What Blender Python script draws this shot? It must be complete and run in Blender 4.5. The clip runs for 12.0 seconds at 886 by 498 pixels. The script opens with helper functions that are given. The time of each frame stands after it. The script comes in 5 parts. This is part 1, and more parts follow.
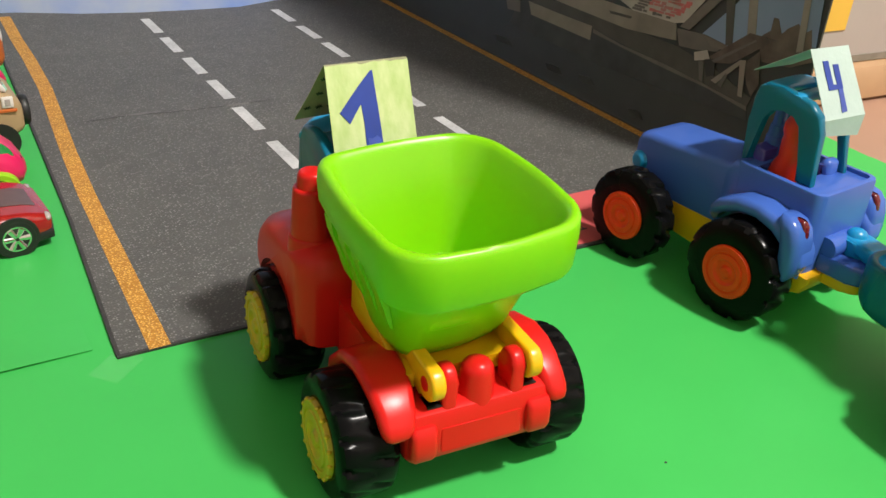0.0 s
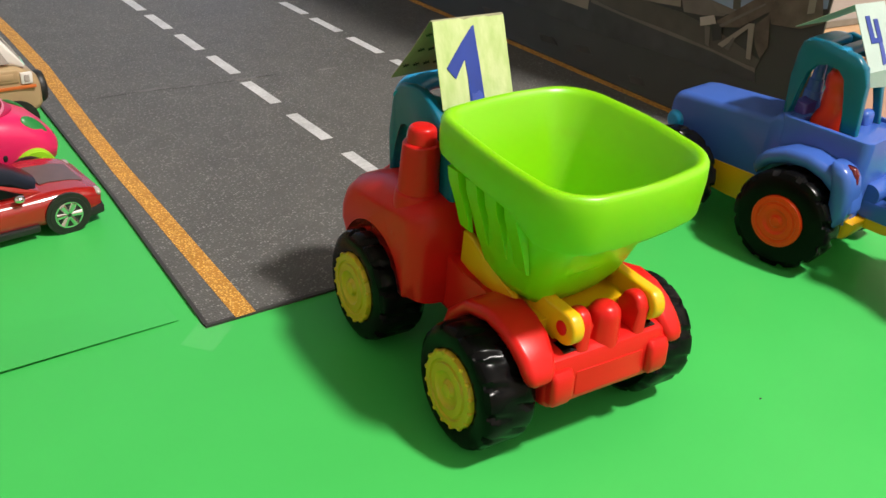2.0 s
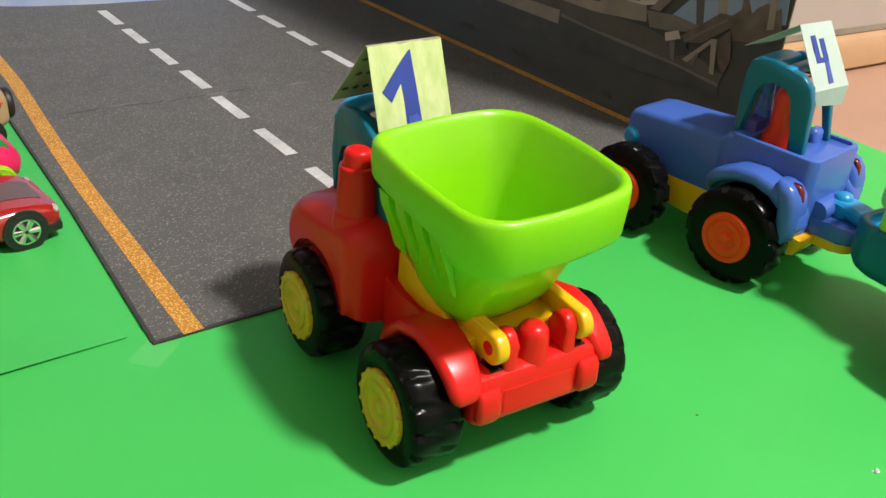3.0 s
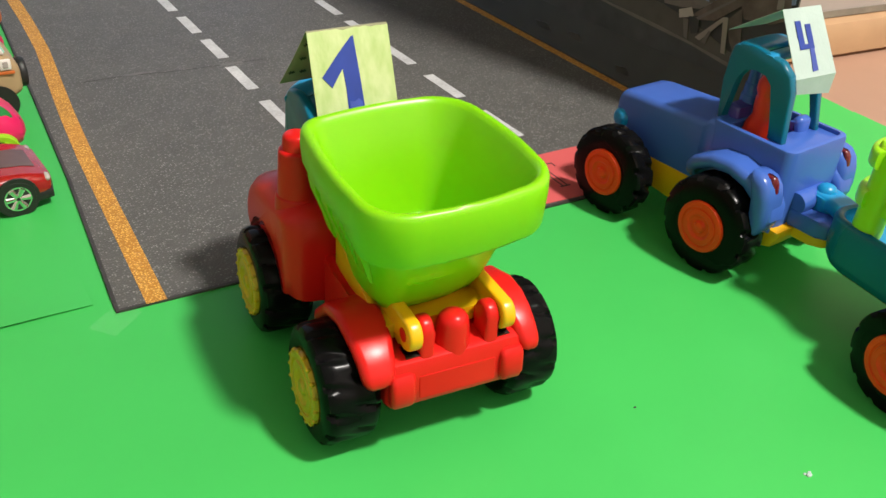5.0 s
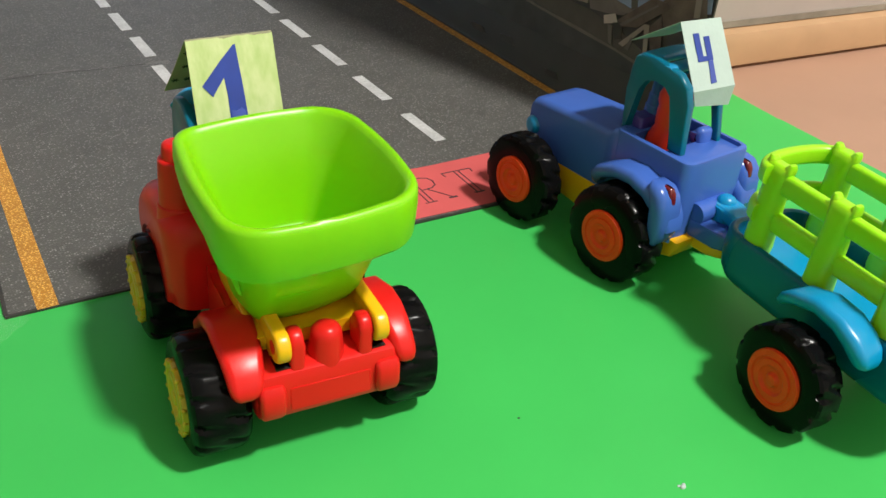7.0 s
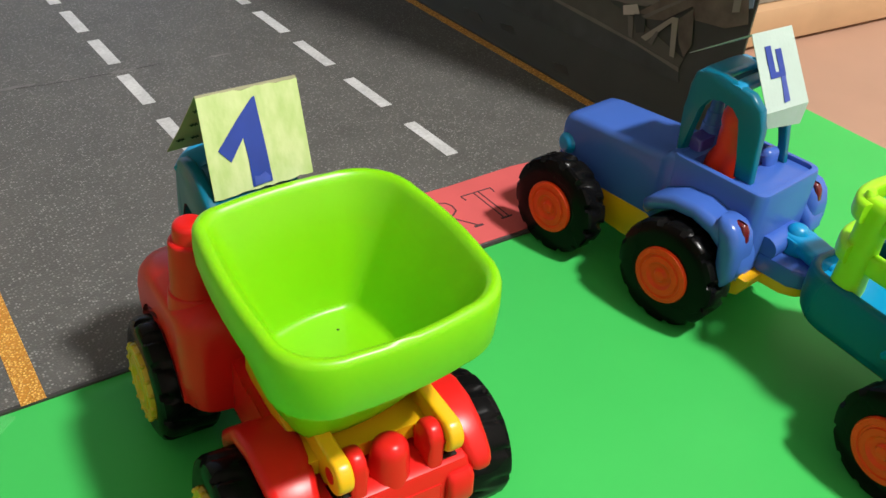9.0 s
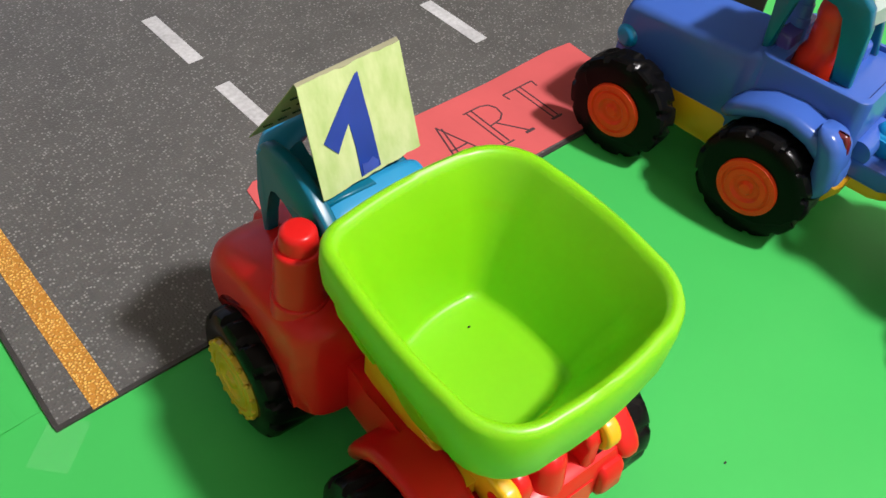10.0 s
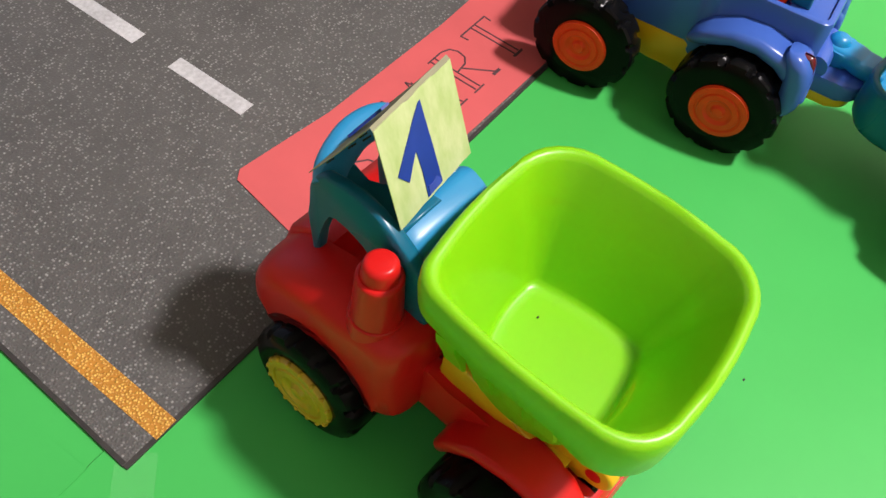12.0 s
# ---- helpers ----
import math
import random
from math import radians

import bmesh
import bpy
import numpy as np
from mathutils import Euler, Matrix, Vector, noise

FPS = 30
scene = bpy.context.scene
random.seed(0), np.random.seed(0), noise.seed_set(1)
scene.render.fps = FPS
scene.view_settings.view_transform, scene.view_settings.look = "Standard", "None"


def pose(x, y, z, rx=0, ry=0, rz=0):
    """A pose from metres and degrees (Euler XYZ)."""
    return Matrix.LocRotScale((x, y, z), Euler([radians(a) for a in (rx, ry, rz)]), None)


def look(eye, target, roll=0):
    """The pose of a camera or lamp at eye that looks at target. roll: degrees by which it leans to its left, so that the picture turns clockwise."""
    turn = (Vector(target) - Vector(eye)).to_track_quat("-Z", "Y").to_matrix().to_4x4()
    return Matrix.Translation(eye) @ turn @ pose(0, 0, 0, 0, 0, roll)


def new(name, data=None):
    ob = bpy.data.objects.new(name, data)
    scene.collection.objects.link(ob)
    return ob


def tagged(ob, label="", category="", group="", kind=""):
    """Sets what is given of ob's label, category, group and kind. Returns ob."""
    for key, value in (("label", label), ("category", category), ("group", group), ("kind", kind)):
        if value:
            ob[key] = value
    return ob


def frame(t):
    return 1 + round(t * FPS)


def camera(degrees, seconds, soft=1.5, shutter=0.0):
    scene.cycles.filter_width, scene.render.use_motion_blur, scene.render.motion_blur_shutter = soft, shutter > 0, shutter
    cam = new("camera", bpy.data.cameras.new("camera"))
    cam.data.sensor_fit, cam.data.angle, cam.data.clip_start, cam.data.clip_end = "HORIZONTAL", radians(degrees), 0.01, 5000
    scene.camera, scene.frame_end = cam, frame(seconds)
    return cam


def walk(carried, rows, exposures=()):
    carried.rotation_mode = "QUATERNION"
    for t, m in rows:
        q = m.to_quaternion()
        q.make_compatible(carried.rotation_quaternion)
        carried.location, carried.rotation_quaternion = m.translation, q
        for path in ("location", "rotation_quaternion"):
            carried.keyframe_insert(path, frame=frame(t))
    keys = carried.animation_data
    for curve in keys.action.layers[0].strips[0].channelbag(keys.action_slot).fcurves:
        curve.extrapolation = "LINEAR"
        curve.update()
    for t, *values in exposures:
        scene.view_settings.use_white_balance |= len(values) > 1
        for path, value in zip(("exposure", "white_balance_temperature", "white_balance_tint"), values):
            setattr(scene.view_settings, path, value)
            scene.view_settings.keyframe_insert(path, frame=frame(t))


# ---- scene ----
cam = camera(52.3, 12.0)
PATH = [
    (0, (-0.00343, 0.01487, 0.26286), (0.09427, 0.16004, 0.16602), 4.82),
    (0.5, (-0.02230, 0.02406, 0.26233), (0.07695, 0.16658, 0.16316), 4.94),
    (1, (-0.05158, 0.04347, 0.25304), (0.05167, 0.18283, 0.15344), 5.41),
    (1.5, (-0.07320, 0.05709, 0.24537), (0.03518, 0.19312, 0.14663), 5.54),
    (2, (-0.07631, 0.05107, 0.24591), (0.03644, 0.18433, 0.14829), 5.66),
    (2.5, (-0.07004, 0.04871, 0.24707), (0.04696, 0.17964, 0.15134), 6.12),
    (3, (-0.05564, 0.03149, 0.25783), (0.05642, 0.16584, 0.16091), 5.46),
    (3.2, (-0.04941, 0.02500, 0.25882), (0.05924, 0.16120, 0.16060), 4.94),
    (4.8, (-0.00920, 0.00147, 0.27229), (0.08634, 0.14197, 0.16678), 4.36),
    (5, (-0.00323, -0.00367, 0.27497), (0.09147, 0.13712, 0.16910), 4.47),
    (5.5, (0.01249, -0.00953, 0.28545), (0.10667, 0.13100, 0.17877), 4.97),
    (6, (0.02172, -0.01379, 0.28947), (0.11669, 0.12621, 0.18279), 5.50),
    (6.5, (0.02933, -0.02386, 0.28239), (0.12531, 0.11623, 0.17674), 5.51),
    (7, (0.03463, -0.02241, 0.28516), (0.13283, 0.11516, 0.17825), 5.87),
    (7.2, (0.03330, -0.02299, 0.28514), (0.13291, 0.11390, 0.17867), 6.07),
    (8.8, (0.04261, 0.03833, 0.28393), (0.14660, 0.16648, 0.17095), 5.73),
    (9, (0.04101, 0.06893, 0.28815), (0.14574, 0.19494, 0.17345), 5.77),
    (9.5, (0.03164, 0.11929, 0.29377), (0.13477, 0.23506, 0.16744), 5.05),
    (10, (0.02970, 0.16745, 0.30512), (0.13098, 0.25905, 0.15900), 7.00),
    (10.5, (0.00629, 0.19242, 0.32656), (0.10942, 0.26754, 0.17255), 9.16),
    (11, (-0.00108, 0.21619, 0.32848), (0.10485, 0.27685, 0.17005), 10.90),
    (11.5, (0.00038, 0.22931, 0.33598), (0.10491, 0.28490, 0.17479), 10.67),
    (12, (0.00754, 0.23862, 0.33530), (0.11189, 0.29107, 0.17294), 10.78),
]
walk(cam, [(t, look(eye, target, roll)) for t, eye, target, roll in PATH],
     exposures=[(0, 0.0, 6500, 10), (2.5, 0.06, 6500, 11), (5.5, 0.0, 6500, 9), (7, -0.13, 6400, 7), (8.8, -0.07, 6350, 8), (9.5, 0.0, 6100, 12),
                (10.5, -0.06, 6300, 17), (12, -0.05, 6350, 19)])


# ---- world and light ----
world = bpy.data.worlds.new("world")
world.use_nodes = True
scene.world = world
world.node_tree.nodes["Background"].inputs[0].default_value = (0.9, 0.92, 1.0, 1)
world.node_tree.nodes["Background"].inputs[1].default_value = 0.02
lamp_data = bpy.data.lights.new("ceiling_lamp_light", "AREA")
lamp_data.shape, lamp_data.size, lamp_data.energy = "DISK", 0.25, 115.0
lamp_data.color = (1.0, 0.95, 0.89)
lamp = new("ceiling_lamp_light", lamp_data)
lamp.matrix_world = look((0.88, -0.82, 2.44), (0.88, -0.82, 0.0))


# ---- materials ----
def material(name, color, rough=0.4, grain=0.0, scale=60.0, bump=0.0, metallic=0.0, coat=0.0, sss=0.0, spec=0.5, second=None, bump_scale=None):
    """Principled material with two scales of soft colour variation and a fine relief."""
    m = bpy.data.materials.new(name)
    m.use_nodes = True
    nt = m.node_tree
    b = nt.nodes["Principled BSDF"]
    b.inputs["Roughness"].default_value = rough
    b.inputs["Metallic"].default_value = metallic
    b.inputs["Specular IOR Level"].default_value = spec
    b.inputs["Coat Weight"].default_value = coat
    if sss:
        b.inputs["Subsurface Weight"].default_value = sss
        b.inputs["Subsurface Radius"].default_value = (0.6, 1.0, 0.3)
        b.inputs["Subsurface Scale"].default_value = 0.004
    co = nt.nodes.new("ShaderNodeTexCoord")
    c = (*color, 1)
    if grain:
        n1, n2 = nt.nodes.new("ShaderNodeTexNoise"), nt.nodes.new("ShaderNodeTexNoise")
        n1.inputs["Scale"].default_value, n1.inputs["Detail"].default_value = scale, 6
        n2.inputs["Scale"].default_value, n2.inputs["Detail"].default_value = scale / 9, 3
        add = nt.nodes.new("ShaderNodeMath")
        add.operation = "ADD"
        nt.links.new(co.outputs["Object"], n1.inputs["Vector"])
        nt.links.new(co.outputs["Object"], n2.inputs["Vector"])
        nt.links.new(n1.outputs["Fac"], add.inputs[0])
        nt.links.new(n2.outputs["Fac"], add.inputs[1])
        ramp = nt.nodes.new("ShaderNodeMapRange")
        ramp.inputs["From Min"].default_value, ramp.inputs["From Max"].default_value = 0.65, 1.35
        nt.links.new(add.outputs[0], ramp.inputs["Value"])
        mix = nt.nodes.new("ShaderNodeMix")
        mix.data_type = "RGBA"
        lo = second if second else tuple(v * (1 - grain) for v in color)
        mix.inputs["A"].default_value = (*lo, 1)
        mix.inputs["B"].default_value = tuple(min(1, v * (1 + grain * 0.6)) for v in color) + (1,)
        nt.links.new(ramp.outputs[0], mix.inputs["Factor"])
        nt.links.new(mix.outputs["Result"], b.inputs["Base Color"])
        rr = nt.nodes.new("ShaderNodeMapRange")
        rr.inputs["To Min"].default_value, rr.inputs["To Max"].default_value = max(0.02, rough - 0.06), rough + 0.1
        nt.links.new(n2.outputs["Fac"], rr.inputs["Value"])
        nt.links.new(rr.outputs[0], b.inputs["Roughness"])
    else:
        b.inputs["Base Color"].default_value = c
    if bump:
        n3 = nt.nodes.new("ShaderNodeTexNoise")
        n3.inputs["Scale"].default_value, n3.inputs["Detail"].default_value = bump_scale or scale * 3, 4
        nt.links.new(co.outputs["Object"], n3.inputs["Vector"])
        bp = nt.nodes.new("ShaderNodeBump")
        bp.inputs["Strength"].default_value, bp.inputs["Distance"].default_value = bump, 0.001
        nt.links.new(n3.outputs["Fac"], bp.inputs["Height"])
        nt.links.new(bp.outputs["Normal"], b.inputs["Normal"])
    return m


def speckled(name, dark, light, scale, amount, rough, bump):
    """Printed road surface: small round pale grains of uneven strength on a mottled ground."""
    m = material(name, dark, rough, 0.22, 45.0)
    nt = m.node_tree
    b = nt.nodes["Principled BSDF"]
    co = nt.nodes.new("ShaderNodeTexCoord")
    n = nt.nodes.new("ShaderNodeTexVoronoi")
    n.inputs["Scale"].default_value = scale
    nt.links.new(co.outputs["Object"], n.inputs["Vector"])
    dot = nt.nodes.new("ShaderNodeMapRange")
    dot.inputs["From Min"].default_value, dot.inputs["From Max"].default_value = 0.56, 0.22
    nt.links.new(n.outputs["Distance"], dot.inputs["Value"])
    sep = nt.nodes.new("ShaderNodeSeparateColor")
    nt.links.new(n.outputs["Color"], sep.inputs["Color"])
    keep = nt.nodes.new("ShaderNodeMapRange")
    keep.inputs["From Min"].default_value, keep.inputs["From Max"].default_value = 1.0 - amount, 1.65 - amount
    nt.links.new(sep.outputs[0], keep.inputs["Value"])
    mr = nt.nodes.new("ShaderNodeMath")
    mr.operation = "MULTIPLY"
    nt.links.new(dot.outputs[0], mr.inputs[0])
    nt.links.new(keep.outputs[0], mr.inputs[1])
    mix = nt.nodes.new("ShaderNodeMix")
    mix.data_type = "RGBA"
    old = b.inputs["Base Color"].links[0].from_socket
    nt.links.new(old, mix.inputs["A"])
    mix.inputs["B"].default_value = (*light, 1)
    nt.links.new(mr.outputs[0], mix.inputs["Factor"])
    nt.links.new(mix.outputs["Result"], b.inputs["Base Color"])
    bp = nt.nodes.new("ShaderNodeBump")
    bp.inputs["Strength"].default_value, bp.inputs["Distance"].default_value = bump, 0.0005
    nt.links.new(dot.outputs[0], bp.inputs["Height"])
    nt.links.new(bp.outputs["Normal"], b.inputs["Normal"])
    return m


GREEN_SHEET = material("green_card", (0.052, 0.455, 0.090), 0.40, 0.06, 14.0, 0.02, bump_scale=25, spec=0.26)
ASPHALT = speckled("printed_asphalt", (0.096, 0.094, 0.088), (0.42, 0.42, 0.40), 740.0, 0.42, 0.56, 0.4)
ORANGE_LINE = speckled("orange_road_paint", (0.50, 0.22, 0.026), (0.92, 0.54, 0.11), 760.0, 1.2, 0.5, 0.9)
MAT_EDGE = material("dark_mat_edge", (0.040, 0.037, 0.034), 0.5, 0.4, 220.0, 0.1, bump_scale=500)
WHITE_LINE = material("white_road_paint", (0.56, 0.565, 0.57), 0.5, 0.30, 420.0, 0.3, bump_scale=700)
PINK_PAPER = material("salmon_paper", (0.62, 0.105, 0.105), 0.6, 0.10, 30.0, 0.1, bump_scale=300)
INK = material("pencil_ink", (0.07, 0.03, 0.035), 0.6, 0.3, 400.0)
RED = material("red_plastic", (0.62, 0.012, 0.010), 0.28, 0.05, 40.0, 0.05, bump_scale=140, spec=0.25)
LIME = material("lime_plastic", (0.212, 0.575, 0.0006), 0.33, 0.03, 30.0, 0.02, bump_scale=120, sss=0.35)
BRIGHT_LIME = material("bright_lime_plastic", (0.32, 0.72, 0.008), 0.30, 0.03, 30.0, 0.02, bump_scale=120, sss=0.35)
YELLOW = material("yellow_plastic", (0.80, 0.42, 0.005), 0.30, 0.06, 60.0, 0.03, bump_scale=200)
HUB_YELLOW = material("yellow_hub_plastic", (0.56, 0.39, 0.009), 0.38, 0.10, 90.0, 0.06, bump_scale=260)
TYRE = material("black_tyre_plastic", (0.004, 0.004, 0.0045), 0.20, 0.3, 50.0, 0.04, bump_scale=180, spec=0.09)
TEAL = material("teal_plastic", (0.003, 0.125, 0.21), 0.26, 0.06, 50.0, 0.03, bump_scale=160, spec=0.3)
# brighter copy of the cage teal: light on the roof bars put into colour
TEAL_LIT = material("lit_teal_plastic", (0.020, 0.255, 0.50), 0.30, 0.06, 50.0, 0.03, bump_scale=160)
CYAN = material("cyan_plastic", (0.004, 0.25, 0.52), 0.30, 0.06, 50.0, 0.03, bump_scale=160)
BLUE = material("periwinkle_blue_plastic", (0.050, 0.125, 0.47), 0.22, 0.05, 50.0, 0.03, bump_scale=160, spec=0.35)
NAVY = material("dark_violet_plastic", (0.055, 0.05, 0.28), 0.25, 0.05, 50.0)
ORANGE_HUB = material("orange_hub_plastic", (0.85, 0.058, 0.006), 0.42, 0.06, 90.0, 0.06, bump_scale=260, spec=0.25)
DOLL_RED = material("red_figure_plastic", (0.70, 0.030, 0.006), 0.35, 0.05, 60.0)
TAIL_RED = material("dark_red_lens", (0.12, 0.008, 0.014), 0.25, 0.1, 80.0)
PAPER_GREEN = material("pale_green_painted_paper", (0.50, 0.55, 0.30), 0.7, 0.32, 70.0, 0.15, bump_scale=420, second=(0.33, 0.47, 0.14))
for node in list(PAPER_GREEN.node_tree.nodes):
    if node.type == "TEX_NOISE" and node.inputs["Scale"].default_value < 100:
        mp = PAPER_GREEN.node_tree.nodes.new("ShaderNodeMapping")
        mp.inputs["Scale"].default_value = (3.0, 3.0, 0.35)
        src = node.inputs["Vector"].links[0].from_socket
        PAPER_GREEN.node_tree.links.new(src, mp.inputs["Vector"])
        PAPER_GREEN.node_tree.links.new(mp.outputs["Vector"], node.inputs["Vector"])
PAPER_BACK = material("printed_sign_back", (0.30, 0.30, 0.18), 0.7, 0.2, 120.0)
PAPER_STAR = material("dark_print", (0.012, 0.025, 0.012), 0.7)
PAPER_WHITE = material("pale_mint_paper", (0.40, 0.50, 0.475), 0.6, 0.08, 60.0, 0.15, bump_scale=420)
BLUE_INK = material("blue_marker", (0.008, 0.040, 0.31), 0.5, 0.25, 90.0)
PALE_INK = material("faded_blue_marker", (0.040, 0.075, 0.38), 0.5, 0.35, 120.0)
# tone of the unseen outer walls, set for the fill they bounce
BOUNCE_WALL = material("bounce_wall", (0.60, 0.565, 0.515), 0.8, 0.05, 6.0, 0.1, bump_scale=90)
GREY_WALL = material("greige_wallpaper", (0.39, 0.345, 0.32), 0.75, 0.06, 10.0, 0.1, bump_scale=150)
CEIL = material("white_ceiling_paint", (0.80, 0.79, 0.77), 0.9, 0.03, 5.0)
FLOOR = material("peach_laminate", (0.40, 0.238, 0.166), 0.42, 0.10, 9.0, 0.05, bump_scale=60)
PINE = material("light_pine", (0.46, 0.285, 0.155), 0.42, 0.14, 22.0, 0.06, bump_scale=70)
SHADE_GAP = material("shade_gap_brown", (0.22, 0.11, 0.05), 0.6, 0.2, 60.0)
CHROME = material("chrome_plastic", (0.72, 0.72, 0.70), 0.18, metallic=1.0)
CAR_RED = material("red_car_paint", (0.33, 0.012, 0.010), 0.18, 0.08, 90.0, coat=0.6)
CAR_GREY = material("worn_grey_stripe", (0.12, 0.075, 0.07), 0.35, 0.25, 130.0)
BLACK_GLOSS = material("black_gloss_plastic", (0.006, 0.006, 0.007), 0.22, spec=0.12)
DEEP_PINK = material("deep_pink_interior", (0.40, 0.012, 0.07), 0.4, 0.06, 50.0)
BLACK_MATT = material("black_matt_plastic", (0.015, 0.015, 0.015), 0.45, 0.2, 80.0)
HOT_PINK = material("hot_pink_plastic", (0.72, 0.020, 0.12), 0.30, 0.05, 50.0)
PALE_PINK = material("pale_pink_plastic", (0.74, 0.25, 0.38), 0.4, 0.05, 50.0)
LEAF = material("leaf_green_plastic", (0.02, 0.22, 0.05), 0.35, 0.05, 50.0)
WHEEL_LIME = material("lime_wheel_plastic", (0.30, 0.62, 0.02), 0.35, 0.05, 50.0)
TAN = material("tan_plastic", (0.42, 0.30, 0.16), 0.4, 0.08, 60.0)
WHITE_PLASTIC = material("white_plastic", (0.74, 0.72, 0.68), 0.35, 0.05, 50.0)
MINT = material("mint_plastic", (0.30, 0.58, 0.45), 0.35)
ORANGE_BROWN = material("orange_plastic", (0.55, 0.14, 0.03), 0.35, 0.1, 60.0)
GLASS_GREY = material("smoked_window", (0.40, 0.375, 0.345), 0.14, 0.35, 60.0, coat=0.4)
PRINT_DARK = material("print_dark_asphalt", (0.034, 0.038, 0.031), 0.5, 0.25, 30.0)
PRINT_BASE = material("print_shadowed_ground", (0.082, 0.080, 0.062), 0.5, 0.35, 40.0)
PRINT_SLATE = material("print_slate", (0.050, 0.056, 0.054), 0.5, 0.4, 60.0)
PRINT_SMEAR = material("print_smear", (0.052, 0.055, 0.048), 0.5, 0.4, 90.0)
PRINT_KERB = material("print_barrier_concrete", (0.15, 0.135, 0.11), 0.5, 0.3, 60.0)
PRINT_ROOF = material("print_grandstand_concrete", (0.25, 0.225, 0.175), 0.5, 0.35, 50.0)
PRINT_SEATS = material("print_crowd", (0.46, 0.085, 0.080), 0.5, 0.7, 260.0, second=(0.34, 0.20, 0.17))
PRINT_SKY = material("print_sky", (0.22, 0.31, 0.43), 0.5, 0.25, 14.0)
PRINT_POST = material("print_steel", (0.27, 0.245, 0.20), 0.5, 0.3, 60.0)
PRINT_WHITE = material("print_pale_grey", (0.42, 0.39, 0.33), 0.5, 0.3, 60.0)
PRINT_POST_DIM = material("print_dim_grey", (0.13, 0.12, 0.10), 0.5, 0.3, 60.0)
PRINT_TREES = material("print_trees", (0.125, 0.100, 0.074), 0.5, 0.6, 90.0)
SKY_BLUE = material("print_bright_sky", (0.13, 0.24, 0.62), 0.45, 0.6, 22.0, second=(0.55, 0.62, 0.72))
YELLOW_CARD = material("yellow_card", (0.72, 0.44, 0.06), 0.6, 0.08, 40.0)
TAPE = bpy.data.materials.new("clear_tape")
TAPE.use_nodes = True
TAPE.node_tree.nodes["Principled BSDF"].inputs["Base Color"].default_value = (0.75, 0.9, 0.75, 1)
TAPE.node_tree.nodes["Principled BSDF"].inputs["Alpha"].default_value = 0.022
TAPE.node_tree.nodes["Principled BSDF"].inputs["Roughness"].default_value = 0.25


# ---- builders ----
def finish(name, bm, mat, angle=38):
    bmesh.ops.recalc_face_normals(bm, faces=bm.faces)
    me = bpy.data.meshes.new(name)
    bm.to_mesh(me)
    bm.free()
    for p in me.polygons:
        p.use_smooth = True
    me.set_sharp_from_angle(angle=radians(angle))
    me.materials.append(mat)
    return me


def part(name, bm, mat, parent, label="", angle=38):
    ob = new(name, bm if isinstance(bm, bpy.types.Mesh) else finish(name, bm, mat, angle))
    ob.parent = parent
    return tagged(ob, label)


def thing(name, m, label, category, group="", kind=""):
    ob = new(name)
    ob.empty_display_size = 0.01
    ob.matrix_world = m
    return tagged(ob, label, category, group, kind)


def structure(name, bm, mat, label, category, kind="structure"):
    return tagged(new(name, finish(name, bm, mat)), label, category, "", kind)


def box(bm, x0, x1, y0, y1, z0, z1, bevel=0.0, seg=2):
    vs = [bm.verts.new((x, y, z)) for x in (x0, x1) for y in (y0, y1) for z in (z0, z1)]
    fs = [bm.faces.new([vs[i] for i in q]) for q in ((0, 1, 3, 2), (4, 6, 7, 5), (0, 4, 5, 1), (2, 3, 7, 6), (0, 2, 6, 4), (1, 5, 7, 3))]
    if bevel:
        es = list({e for f in fs for e in f.edges})
        bmesh.ops.bevel(bm, geom=es, offset=bevel, segments=seg, profile=0.5, affect="EDGES")
    return bm


def loft(bm, rings, cap=True, cyclic=False):
    rows = [[bm.verts.new(p) for p in r] for r in rings]
    n = len(rows[0])
    pairs = list(zip(rows, rows[1:])) + ([(rows[-1], rows[0])] if cyclic else [])
    for a, b in pairs:
        for i in range(n):
            bm.faces.new((a[i], a[(i + 1) % n], b[(i + 1) % n], b[i]))
    if cap and not cyclic:
        bm.faces.new(rows[0][::-1])
        bm.faces.new(rows[-1])
    return bm


def rrect(hx, hy, r, n=6, m=1):
    """Rounded rectangle; m splits each straight side."""
    out = []
    for sx, sy, a0 in ((1, 1, 0), (-1, 1, 90), (-1, -1, 180), (1, -1, 270)):
        for k in range(n + 1):
            a = radians(a0 + 90 * k / n)
            out.append((sx * (hx - r) + r * math.cos(a), sy * (hy - r) + r * math.sin(a)))
    if m > 1:
        full = []
        for i, p in enumerate(out):
            full.append(p)
            if i % (n + 1) == n:
                q = out[(i + 1) % len(out)]
                full += [(p[0] + (q[0] - p[0]) * k / m, p[1] + (q[1] - p[1]) * k / m) for k in range(1, m)]
        out = full
    return out


def prism(bm, poly, x0, x1, bevel=0.0, seg=2, axis="x"):
    """A side profile of (y, z) points, pushed from x0 to x1."""
    def place(x, p):
        return (x, p[0], p[1]) if axis == "x" else (p[0], p[1], x) if axis == "z" else (p[0], x, p[1])
    a = [bm.verts.new(place(x0, p)) for p in poly]
    b = [bm.verts.new(place(x1, p)) for p in poly]
    n = len(poly)
    fs = [bm.faces.new(a[::-1]), bm.faces.new(b)]
    rim = [e for f in fs for e in f.edges]
    for i in range(n):
        bm.faces.new((a[i], a[(i + 1) % n], b[(i + 1) % n], b[i]))
    if bevel:
        bmesh.ops.bevel(bm, geom=rim, offset=bevel, segments=seg, profile=0.5, affect="EDGES")
    return bm


